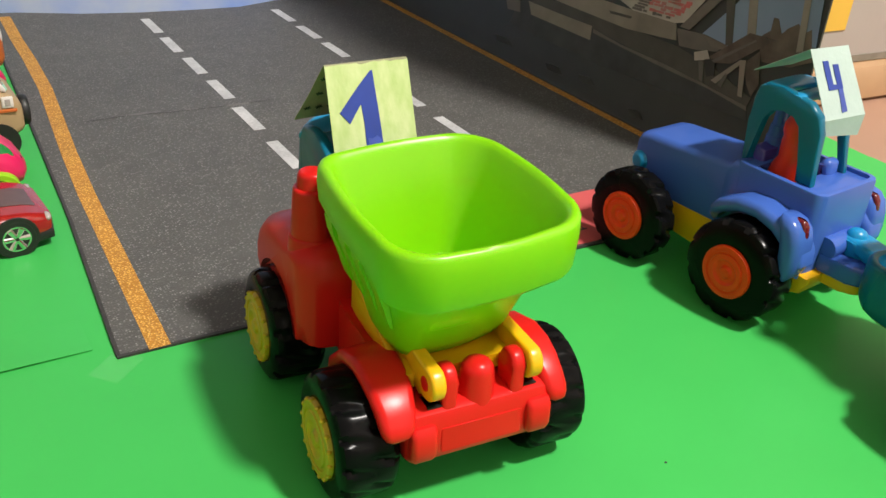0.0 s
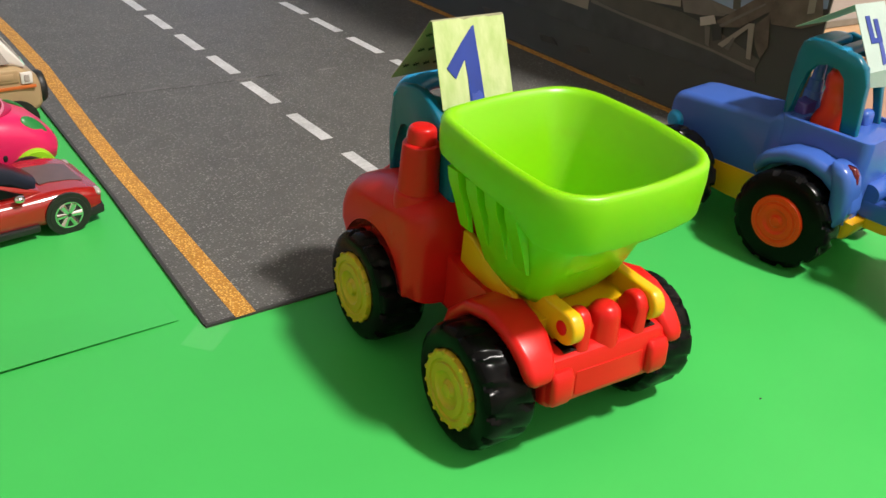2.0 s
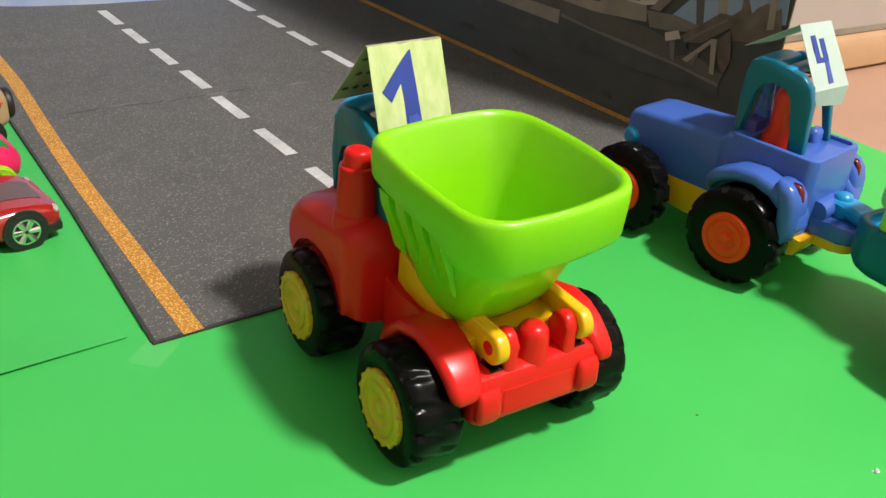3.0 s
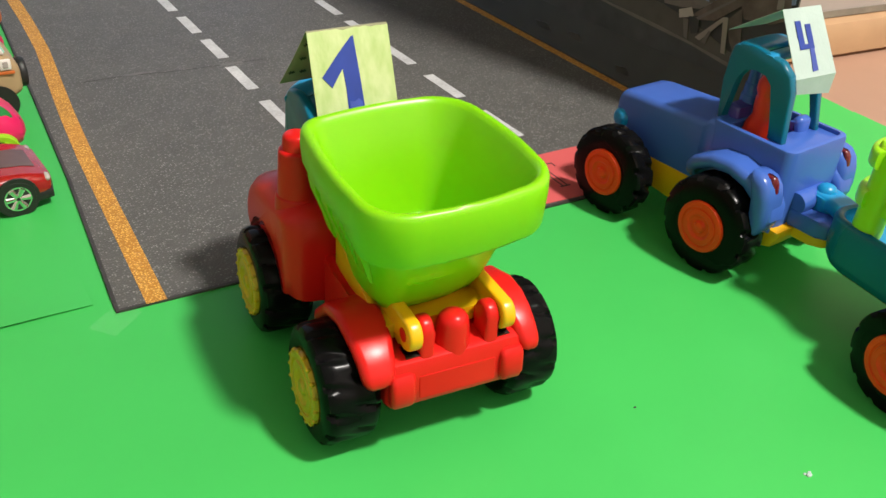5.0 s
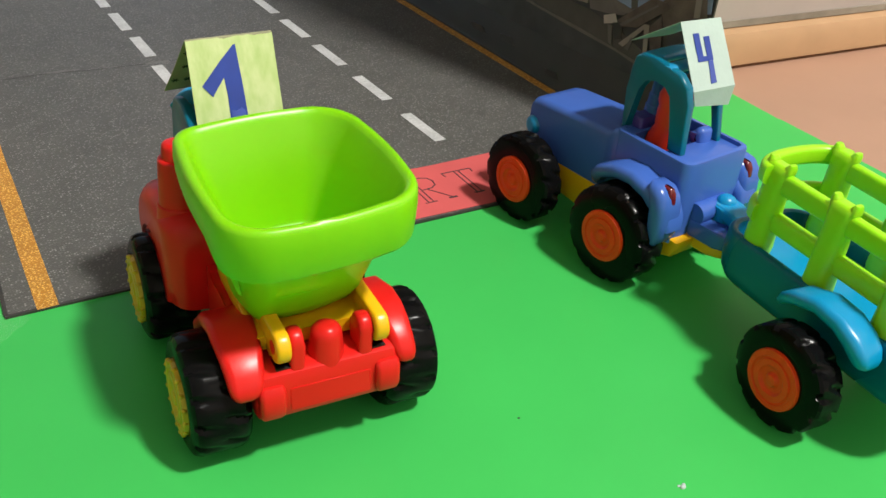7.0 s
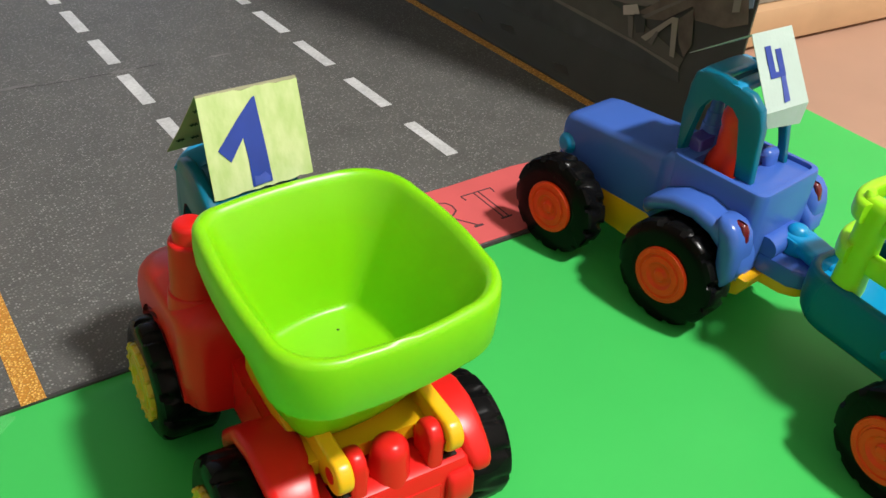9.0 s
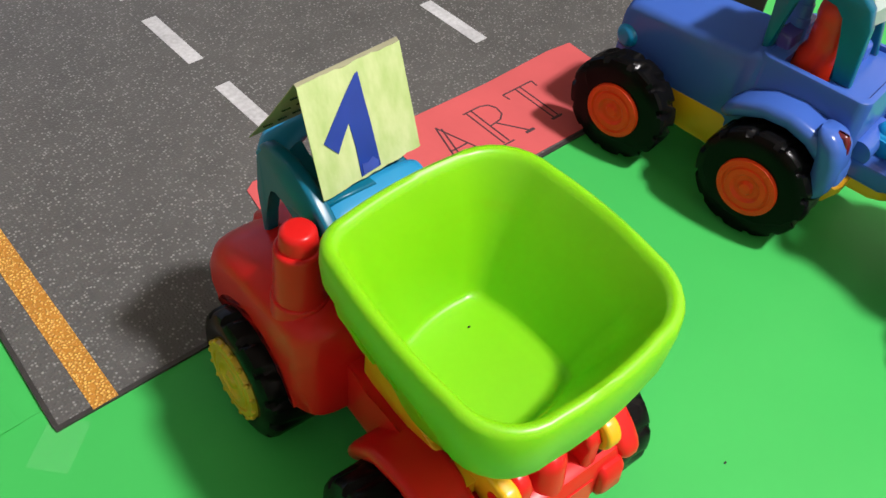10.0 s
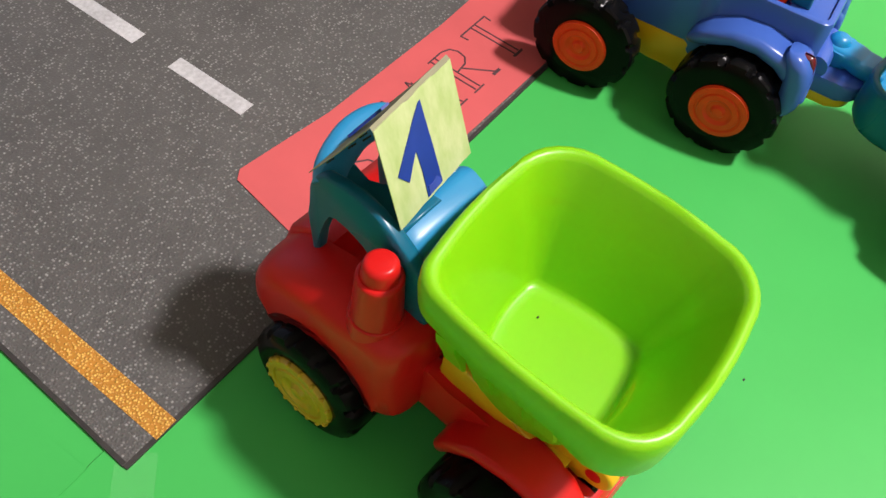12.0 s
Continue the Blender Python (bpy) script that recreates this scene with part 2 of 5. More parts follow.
def rod(bm, p, q, r0, r1=None, n=16, round_end=0.0):
    p, q = Vector(p), Vector(q)
    r1 = r0 if r1 is None else r1
    d = (q - p).normalized()
    a = d.orthogonal().normalized()
    b = d.cross(a)
    def ring(c, r):
        return [c + r * (math.cos(2 * math.pi * k / n) * a + math.sin(2 * math.pi * k / n) * b) for k in range(n)]
    rings = [ring(p, r0)]
    if round_end:
        rings += [ring(q - d * round_end * (1 - math.sin(t)), r1 - round_end * (1 - math.cos(t))) for t in (0, 0.4, 0.8, 1.2, 1.5)]
    else:
        rings += [ring(q, r1)]
    return loft(bm, rings)


def lathe(bm, profile, n=48, axis="x", warp=None):
    """Turns (radius, along) points round an axis."""
    rings = []
    for r, x in profile:
        row = []
        for k in range(n):
            a = 2 * math.pi * k / n
            rr = r + (warp(a, r, x) if warp else 0)
            c, s = rr * math.cos(a), rr * math.sin(a)
            row.append((x, c, s) if axis == "x" else (c, s, x))
        rings.append(row)
    return loft(bm, rings)


def ball(bm, c, rx, ry, rz, n=14, m=10):
    rings = []
    for i in range(1, m):
        t = math.pi * i / m
        rings.append([(c[0] + rx * math.sin(t) * math.cos(2 * math.pi * k / n), c[1] + ry * math.sin(t) * math.sin(2 * math.pi * k / n), c[2] - rz * math.cos(t)) for k in range(n)])
    return loft(bm, rings)


def arc(cy, cz, r, a0, a1, n):
    return [(cy + r * math.cos(radians(a0 + (a1 - a0) * k / n)), cz + r * math.sin(radians(a0 + (a1 - a0) * k / n))) for k in range(n + 1)]


def sweep(bm, path, profile, up=(1, 0, 0)):
    """Carries a flat (side, out) profile along a path of points; side lies along up."""
    up = Vector(up)
    raw = [Vector(p) for p in path]
    raw = [2 * raw[0] - raw[1]] + raw + [2 * raw[-1] - raw[-2]]
    pts = []
    for i in range(1, len(raw) - 2):
        a, b, c, d = raw[i - 1:i + 3]
        for k in range(4):
            t = k / 4
            pts.append(0.5 * (2 * b + (c - a) * t + (2 * a - 5 * b + 4 * c - d) * t * t + (3 * b - a - 3 * c + d) * t ** 3))
    pts.append(raw[-2])
    rings = []
    for i, p in enumerate(pts):
        d = (pts[min(i + 1, len(pts) - 1)] - pts[max(i - 1, 0)]).normalized()
        out = d.cross(up).normalized()
        side = out.cross(d).normalized()
        rings.append([p + side * s + out * o for s, o in profile])
    return loft(bm, rings)


def arch(cy, cz, stations):
    """A domed mudguard: (angle, radius, half thickness, centre x, half width) round a wheel's axle."""
    bm = bmesh.new()
    rings = []
    for a, r, h, xc, hw in stations:
        c, s = math.cos(radians(a)), math.sin(radians(a))
        rings.append([(xc + x, cy + (r + q) * c, cz + (r + q) * s) for x, q in rrect(hw, h, 0.95 * min(h, hw), 5)])
    loft(bm, rings)
    return bm


# ---- toy wheels ----
def tyre_mesh(name, R, width, lugs, depth, inner):
    """A moulded tyre about the x axis; its outer face looks towards -x at x = 0."""
    w = width
    prof = [(inner, 0.0012), (inner + 0.001, 0.0), (R * 0.80, -0.0004), (R * 0.90, 0.0006), (R * 0.965, w * 0.07), (R, w * 0.16), (R, w * 0.30), (R, w * 0.44),
            (R, w * 0.56), (R, w * 0.70), (R, w * 0.84), (R * 0.965, w * 0.93), (R * 0.88, w), (inner, w)]

    def warp(a, r, x):
        if r < R * 0.955:
            return 0
        side = 1 if x < w / 2 else -1
        ph = (a * lugs / (2 * math.pi) + side * 0.32 * abs(x / w - 0.5) * 2 + (0.5 if side < 0 else 0)) % 1
        cut = min(1, ph / 0.06) if ph < 0.20 else max(0, 1 - (ph - 0.20) / 0.06)
        edge = 0.35 + 0.65 * min(1, abs(x / w - 0.5) * 3)
        return -depth * cut * edge
    bm = bmesh.new()
    lathe(bm, prof, lugs * 10, warp=warp)
    return finish(name, bm, TYRE, 30)


def hub_mesh(name, R, mat, studs, stud_r, out):
    """A dished hub cap with a toothed edge, a raised ring, a sunk disc and a small boss; looks towards -x."""
    bm = bmesh.new()
    prof = [(R, 0.004), (R, -0.0010), (R * 0.97, -0.0018), (R * 0.80, -0.0020), (R * 0.77, -0.0013), (R * 0.71, -0.0013), (R * 0.68, -0.0021), (R * 0.50, -0.0023), (R * 0.46, -0.0016), (R * 0.40, -0.0009), (R * 0.26, -0.0008), (R * 0.22, -0.0014), (R * 0.18, -0.0024), (R * 0.09, -0.0027), (0.0003, -0.0028)]
    lathe(bm, prof, 56)
    for k in range(studs):
        a = 2 * math.pi * k / studs
        c = (-0.0012, R * out * math.cos(a), R * out * math.sin(a))
        ball(bm, c, stud_r * 1.1, stud_r, stud_r, 8, 6)
    return finish(name, bm, mat, 35)


def add_wheel(parent, tyre, hub, x, y, z, side):
    """side -1: outer face towards -x; +1: towards +x."""
    t = new("tyre", tyre)
    t.parent = parent
    t.matrix_local = pose(x, y, z, 17 * (x + y) * 1000 % 360, 0, 0) if side < 0 else pose(x, y, z, 0, 0, 180)
    h = new("rim", hub)
    h.parent = t
    return t


# ---- the room ----
bm = bmesh.new()
box(bm, -1.6, 2.2, -2.0, 2.0, -0.06, 0.0)
structure("floor", bm, FLOOR, "peach wooden laminate floor with a soft sheen", "floor")
# ceiling and four outer walls are unseen, added to bounce lamp light
bm = bmesh.new()
box(bm, -1.6, 2.2, -2.0, 2.0, 2.5, 2.56)
structure("ceiling", bm, CEIL, "unseen white ceiling, added to close the room", "ceiling")
for nm, x0, x1, y0, y1 in (("wall_west", -1.66, -1.6, -2.0, 2.0), ("wall_east", 2.2, 2.26, -2.0, 2.0), ("wall_south", -1.66, 2.26, -2.06, -2.0), ("wall_north", -1.66, 2.26, 2.0, 2.06)):
    bm = bmesh.new()
    box(bm, x0, x1, y0, y1, 0, 2.5)
    structure(nm, bm, BOUNCE_WALL, "unseen pale room wall, added to bounce light", "wall")
bm = bmesh.new()
box(bm, 0.56, 2.2, 0.505, 0.60, 0.0, 2.5)
partition = structure("wall_partition", bm, GREY_WALL, "greige papered wall behind the printed backdrop", "wall")
partition.matrix_world = Matrix.Translation((0.73, 0.505, 0)) @ pose(0, 0, 0, 0, 0, -3.5) @ Matrix.Translation((-0.73, -0.505, 0))
TURNED = partition.matrix_world.copy()
bm = bmesh.new()
prism(bm, [(0.505, 0.004), (0.492, 0.004), (0.492, 0.024), (0.496, 0.033), (0.505, 0.036)], 0.56, 2.2, 0.0015)
structure("baseboard", bm, PINE, "light pine baseboard along the papered wall", "baseboard").matrix_world = TURNED
# brown strip that paints the shade under the baseboard
bm = bmesh.new()
box(bm, 0.56, 2.2, 0.496, 0.5045, 0.0, 0.0042)
structure("trim", bm, SHADE_GAP, "dark shadow gap strip under the baseboard", "trim").matrix_world = TURNED
bm = bmesh.new()
box(bm, 0.56, 2.2, 0.5035, 0.5062, 0.037, 0.043)
structure("trim", bm, PRINT_POST, "grey paper border above the baseboard", "trim").matrix_world = TURNED
bm = bmesh.new()
box(bm, -0.018, 0.018, -0.0008, 0, 0, 0.09, 0.0003, 1)
card = tagged(new("yellow_card", finish("yellow_card", bm, YELLOW_CARD)), "yellow paper card stuck on the papered wall", "card")
card.matrix_world = TURNED @ pose(0.722, 0.5045, 0.068)

# ---- green card sheets on the floor ----
def sheet(name, poly, z0, z1, mat, label, category, lift=None):
    bm = bmesh.new()
    prism(bm, poly, z0, z1, 0.0, 1, axis="z")
    ob = new(name, finish(name, bm, mat))
    return tagged(ob, label, category)


near_sheet = sheet("green_card_sheet", [(-0.9, -0.55), (0.628, -0.55), (0.659, 0.395), (0.30, 0.3917), (0.05, 0.3914), (-0.25, 0.3895), (-0.9, 0.3860)], 0.0, 0.0011, GREEN_SHEET,
                   "bright green glossy card sheet lying on the floor", "card sheet")
far_sheet = sheet("green_card_sheet", [(-0.9, 0.3902), (0.05, 0.3919), (0.30, 0.3922), (0.659, 0.3957), (0.668, 0.52), (0.51, 0.70), (0.51, 1.05), (-0.9, 1.05)], 0.0, 0.0006, GREEN_SHEET,
                  "second green glossy card sheet beyond a thin seam", "card sheet")

bm = bmesh.new()
rows = []
for x, y, h in ((-0.60, 0.3868, 0.0030), (-0.40, 0.3876, 0.0030), (-0.25, 0.3884, 0.0030), (-0.15, 0.3890, 0.0028), (-0.08, 0.3894, 0.0024), (-0.02, 0.3900, 0.0017), (0.03, 0.3905, 0.0012), (0.055, 0.3908, 0.0007)):
    rows.append([(x, y + 0.030, 0.0009), (x, y + 0.014, 0.0009 + h * 0.30), (x, y, 0.0012 + h), (x, y, 0.0009 + h), (x, y + 0.014, 0.0006 + h * 0.28), (x, y + 0.030, 0.0004)])
loft(bm, rows)
part("curled_edge", bm, GREEN_SHEET, far_sheet)

# ---- printed road mat, folded up along its sides ----
mat_thing = thing("printed_road_mat", Matrix.Identity(4), "grey printed racetrack mat folded upright along two sides", "road mat")
ZT = 0.0022
bm = bmesh.new()
prism(bm, [(0.0635, 0.3795), (0.513, 0.3690), (0.513, 0.975), (0.092, 0.995), (0.080, 0.681), (0.0735, 0.530)], 0.0008, ZT, axis="z")
part("road_panel", bm, ASPHALT, mat_thing, "speckled grey asphalt print")
for a, b, w in (((0.0635, 0.3795), (0.513, 0.3690), (0.0, 0.0016)), ((0.06362, 0.3813), (0.0735, 0.530), (0.0016, 0.0)), ((0.0735, 0.530), (0.080, 0.681), (0.0014, 0.0)), ((0.080, 0.681), (0.092, 0.995), (0.0012, 0.0))):
    bm = bmesh.new()
    out = (-0.0004 if w[0] else 0.0, -0.0004 if w[1] else 0.0)
    prism(bm, [(a[0] + out[0], a[1] + out[1]), (b[0] + out[0], b[1] + out[1]), (b[0] + w[0], b[1] + w[1]), (a[0] + w[0], a[1] + w[1])], 0.0009, ZT + 0.00015, axis="z")
    part("cut_edge", bm, MAT_EDGE, mat_thing, "dark worn cut edge")
UPX, UPH = 0.515, 0.60


def upright(name, poly, mat, off, label="", parent=None):
    """A flat printed shape on the upright panel, given as (y, z) points."""
    bm = bmesh.new()
    prism(bm, poly, UPX - off, UPX - off + 0.0003)
    return part(name, bm, mat, parent or mat_thing, label)


bm = bmesh.new()
prof = [(0.5105, ZT), (0.5135, ZT + 0.0006), (0.5150, ZT + 0.0035), (0.5150, UPH), (0.5166, UPH), (0.5166, ZT), (0.5135, 0.0008), (0.5105, 0.0008)]
prism(bm, prof, 0.3705, 0.985, axis="y")
upright_panel = part("upright_panel", bm, PRINT_DARK, mat_thing, "dark printed track verge standing upright")
upright("slate_band", [(0.6850, 0.0700), (0.5860, 0.0650), (0.4960, 0.0600), (0.4140, 0.0550), (0.4110, 0.0460), (0.4910, 0.0420), (0.5800, 0.0380), (0.7060, 0.0380)], PRINT_SLATE, 0.0006, "slate grey verge below the barrier", upright_panel)
upright("understand_shade", [(0.6600, 0.0740), (0.5820, 0.0770), (0.4890, 0.0780), (0.4510, 0.0730), (0.4120, 0.0630), (0.4140, 0.0550), (0.4960, 0.0600), (0.5860, 0.0650), (0.6750, 0.0650)], PRINT_BASE, 0.0007, "dark space below the grandstand", upright_panel)
upright("barrier_stripe", [(0.5850, 0.0650), (0.5500, 0.0620), (0.4970, 0.0610), (0.4540, 0.0590), (0.4140, 0.0560), (0.4130, 0.0530), (0.4530, 0.0570), (0.4960, 0.0580), (0.5490, 0.0600), (0.5850, 0.0620)], PRINT_KERB, 0.0010, "pale barrier edge", upright_panel)
upright("barrier_block", [(0.6770, 0.0660), (0.6330, 0.0660), (0.5870, 0.0670), (0.5870, 0.0550), (0.6220, 0.0550), (0.6710, 0.0550)], PRINT_ROOF, 0.0012, "pale printed barrier", upright_panel)
upright("barrier_block", [(0.7140, 0.0630), (0.6900, 0.0630), (0.6880, 0.0530), (0.7080, 0.0510)], PRINT_KERB, 0.0012, "pale printed barrier", upright_panel)
upright("stand_beam", [(0.6290, 0.0840), (0.5850, 0.0910), (0.5440, 0.0920), (0.4940, 0.0940), (0.4910, 0.0820), (0.5070, 0.0800), (0.5460, 0.0760), (0.5960, 0.0760), (0.6390, 0.0760)], PRINT_ROOF, 0.0011, "printed concrete stand edge", upright_panel)
upright("beam_shadow", [(0.5690, 0.0850), (0.5420, 0.0870), (0.5430, 0.0850), (0.5670, 0.0830)], PRINT_BASE, 0.0013, "", upright_panel)
upright("crowd", [(0.5690, 0.0990), (0.4660, 0.1240), (0.4860, 0.0970), (0.4960, 0.0940), (0.5420, 0.0920)], PRINT_WHITE, 0.0013, "printed pale seat rows", upright_panel)
upright("stair_strip", [(0.4900, 0.0930), (0.4630, 0.1240), (0.4510, 0.1270), (0.4800, 0.0930)], PRINT_KERB, 0.0014, "printed stair strip", upright_panel)
upright("stand_slab", [(0.4930, 0.0910), (0.4640, 0.0940), (0.4430, 0.0920), (0.4510, 0.0850), (0.4690, 0.0810), (0.4870, 0.0790)], PRINT_POST_DIM, 0.0012, "grey printed stand base", upright_panel)
upright("slab_edge", [(0.4640, 0.0930), (0.4420, 0.0920), (0.4460, 0.0880), (0.4560, 0.0870)], PRINT_KERB, 0.0014, "", upright_panel)
upright("sky_patch", [(0.4690, 0.0920), (0.4410, 0.1240), (0.4360, 0.1410), (0.3770, 0.1550), (0.3720, 0.1110), (0.3940, 0.1030), (0.4180, 0.1010), (0.4420, 0.0920)], PRINT_SKY, 0.0009, "dull blue sky print", upright_panel)
upright("tree_band", [(0.4150, 0.0990), (0.4150, 0.1070), (0.4090, 0.1120), (0.4090, 0.1210), (0.4050, 0.1210), (0.4000, 0.1120), (0.3960, 0.1170), (0.3890, 0.1220), (0.3830, 0.1170), (0.3780, 0.1210), (0.3720, 0.1010), (0.3870, 0.0930), (0.4100, 0.0900)], PRINT_TREES, 0.0012, "brown tree print", upright_panel)
upright("dark_column", [(0.4530, 0.1270), (0.4450, 0.1290), (0.4380, 0.0930), (0.4440, 0.0920)], PRINT_BASE, 0.0013, "dark printed mast", upright_panel)
upright("pale_column", [(0.4330, 0.1310), (0.4260, 0.1330), (0.4200, 0.1050), (0.4270, 0.1020)], PRINT_POST, 0.0013, "pale printed mast", upright_panel)
upright("edge_post", [(0.3900, 0.1480), (0.3850, 0.1490), (0.3800, 0.1060), (0.3850, 0.1040)], PRINT_POST, 0.0015, "pale printed post", upright_panel)
upright("service_roof", [(0.4560, 0.0800), (0.4250, 0.1060), (0.4020, 0.1070), (0.4130, 0.0990), (0.4350, 0.0810), (0.4500, 0.0770)], PRINT_TREES, 0.0014, "brown printed roof", upright_panel)
upright("roof_line", [(0.4530, 0.0780), (0.4190, 0.1030), (0.4180, 0.1020), (0.4500, 0.0770)], PRINT_POST_DIM, 0.0016, "", upright_panel)
upright("service_hut", [(0.4710, 0.0790), (0.4590, 0.0840), (0.4550, 0.0780), (0.4690, 0.0730)], PRINT_WHITE, 0.0015, "pale printed hut", upright_panel)
upright("dark_opening", [(0.4600, 0.0770), (0.4500, 0.0800), (0.4480, 0.0680), (0.4550, 0.0650)], PRINT_DARK, 0.0015, "", upright_panel)
upright("leg", [(0.4650, 0.0740), (0.4600, 0.0750), (0.4570, 0.0600), (0.4610, 0.0610)], PRINT_POST_DIM, 0.0016, "", upright_panel)
upright("leg", [(0.4500, 0.0640), (0.4280, 0.0860), (0.4250, 0.0850), (0.4450, 0.0630)], PRINT_POST, 0.0016, "", upright_panel)
upright("leg", [(0.4280, 0.0860), (0.4230, 0.0870), (0.4190, 0.0610), (0.4230, 0.0610)], PRINT_POST, 0.0017, "", upright_panel)
upright("leg", [(0.4430, 0.0630), (0.4380, 0.0730), (0.4360, 0.0720), (0.4390, 0.0620)], PRINT_POST_DIM, 0.0017, "", upright_panel)
upright("tree_band", [(0.4240, 0.0850), (0.4130, 0.0970), (0.4080, 0.0740), (0.4120, 0.0640), (0.4180, 0.0710)], PRINT_TREES, 0.0013, "brown bushes print", upright_panel)
# red and dark seats in rows along the stand
seats = random.Random(11)
for row in range(7):
    for k in range(9):
        if seats.random() < 0.30:
            continue
        u = (k + 0.25 + 0.3 * seats.random()) / 9
        y, z = 0.5420 + (-0.0480) * u + (-0.0140) * row / 7, 0.0940 + (0.0030) * u + (0.0170) * row / 7
        w, h = seats.uniform(0.0020, 0.0034), seats.uniform(0.0009, 0.0016)
        upright("seat_mark", [(y + w, z - h), (y - w, z - h * 0.6), (y - w, z + h), (y + w, z + h * 0.6)], PRINT_SEATS if 0.2 < u < 0.95 and row > 0 else PRINT_POST_DIM, 0.0015, "", upright_panel)
# soft smears and dust of the print
for y, z, w in ((0.63, 0.016, 0.014), (0.71, 0.020, 0.016), (0.52, 0.012, 0.010), (0.585, 0.020, 0.012)):
    upright("pale_smear", [(y - w, z - 0.002), (y + w * 0.6, z - 0.003), (y + w, z + 0.002), (y - w * 0.4, z + 0.004)], PRINT_SMEAR, 0.0006, "", upright_panel)
# the stand goes on above what the walk sees
upright("stand_upper", [(0.6290, 0.0840), (0.4660, 0.1240), (0.4300, 0.5900), (0.9800, 0.5900), (0.9800, 0.0900), (0.6500, 0.0800)], PRINT_ROOF, 0.0005, "printed concrete grandstand", upright_panel)
upright("sky_patch", [(0.3710, 0.1450), (0.4290, 0.1450), (0.4290, 0.5900), (0.3710, 0.5900)], PRINT_SKY, 0.0008, "dull blue sky print", upright_panel)
# upright far end with bright sky
bm = bmesh.new()
far = [(0.065, 1.012), (0.12, 0.9935), (0.18, 0.972), (0.235, 0.962), (0.30, 0.957), (0.34, 0.957), (0.385, 0.972), (0.44, 0.985), (0.513, 0.990)]
rings = [[(x, y, 0.001), (x, y, 0.50), (x, y + 0.0018, 0.50), (x, y + 0.0018, 0.001)] for x, y in far]
loft(bm, rings)
part("end_panel", bm, SKY_BLUE, mat_thing, "bright blue and white sky print")


def strip(name, pts, half, mat, label=""):
    bm = bmesh.new()
    l = [(x - half, y) for x, y in pts] + [(x + half, y) for x, y in reversed(pts)]
    prism(bm, l[::-1], ZT - 0.0001, ZT + 0.0002, axis="z")
    return part(name, bm, mat, mat_thing, label)


strip("edge_line", [(0.0835, 0.3790), (0.0873, 0.480), (0.0900, 0.557), (0.0940, 0.626), (0.0990, 0.691), (0.1045, 0.762), (0.1065, 0.838), (0.1065, 0.90), (0.1085, 0.98)], 0.0052, ORANGE_LINE, "worn orange edge line")
strip("edge_line", [(0.5075, 0.3695), (0.5075, 0.98)], 0.0041, ORANGE_LINE, "worn orange edge line")
for k, (a, b) in enumerate(((0.396, 0.432), (0.470, 0.5195), (0.545, 0.5955), (0.620, 0.670), (0.691, 0.738), (0.757, 0.803), (0.822, 0.869), (0.886, 0.937))):
    x = 0.2268 + 0.0007 * k + (0, 0, 0, 0.0006, 0.0022, 0.0013, 0, 0)[k]
    strip("lane_dash", [(x, a), (x + 0.0004, b)], 0.0046, WHITE_LINE)
for k, (a, b) in enumerate(((0.388, 0.428), (0.466, 0.5155), (0.544, 0.5945), (0.621, 0.671), (0.692, 0.741), (0.761, 0.808), (0.824, 0.869), (0.888, 0.936))):
    strip("lane_dash", [(0.3712, a), (0.3708, b)], 0.0046, WHITE_LINE)
# scuffs of the print
SCUFF = material("pale_scuff", (0.17, 0.165, 0.16), 0.6, 0.4, 200.0)
for x, y, a, b in ((0.160, 0.682, 0.014, 0.0020), (0.196, 0.678, 0.006, 0.0010), (0.232, 0.6768, 0.010, 0.0014), (0.305, 0.673, 0.010, 0.0012)):
    bm = bmesh.new()
    prism(bm, [(x + a * math.cos(t * 0.628), y + b * math.sin(t * 0.628) * (1 + 0.4 * math.sin(3 * t))) for t in range(10)], ZT - 0.0001, ZT + 0.00015, axis="z")
    part("scuff", bm, SCUFF, mat_thing, "pale scuff mark")
bm = bmesh.new()
line = [(0.118, 0.6800), (0.150, 0.6815), (0.180, 0.6775), (0.220, 0.6765), (0.260, 0.6770)]
prism(bm, [(x, y - 0.0005) for x, y in line] + [(x, y + 0.0005) for x, y in reversed(line)], ZT - 0.0001, ZT + 0.00012, axis="z")
part("crease", bm, MAT_EDGE, mat_thing, "dark fold crease")

# ---- clear tape and crumbs ----
bm = bmesh.new()
box(bm, -0.0078, 0.0078, -0.0110, 0.0110, 0, 0.00012)
tape = tagged(new("clear_tape", finish("clear_tape", bm, TAPE)), "short piece of clear tape on the green card", "tape")
tape.matrix_world = pose(0.0618, 0.3742, 0.00115, 0, 0, -50)
tape.visible_shadow = False
bm = bmesh.new()
for x, y, z, r in ((0, 0, 0.0008, 0.0012), (0.0014, 0.001, 0.0006, 0.0008), (-0.001, 0.0014, 0.0005, 0.0007)):
    ball(bm, (x, y, z), r * 1.3, r, r * 0.7, 7, 5)
crumb = tagged(new("crumb", finish("crumb", bm, PAPER_WHITE)), "small white paper crumb on the green card", "crumb")
crumb.matrix_world = pose(0.2882, 0.1386, 0.0006)
bm = bmesh.new()
ball(bm, (0, 0, 0.0003), 0.0008, 0.0005, 0.0003, 7, 5)
speck = tagged(new("dark_speck", finish("dark_speck", bm, BLACK_MATT)), "tiny dark speck of dirt on the green card", "speck")
speck.matrix_world = pose(0.250, 0.206, 0.0010)

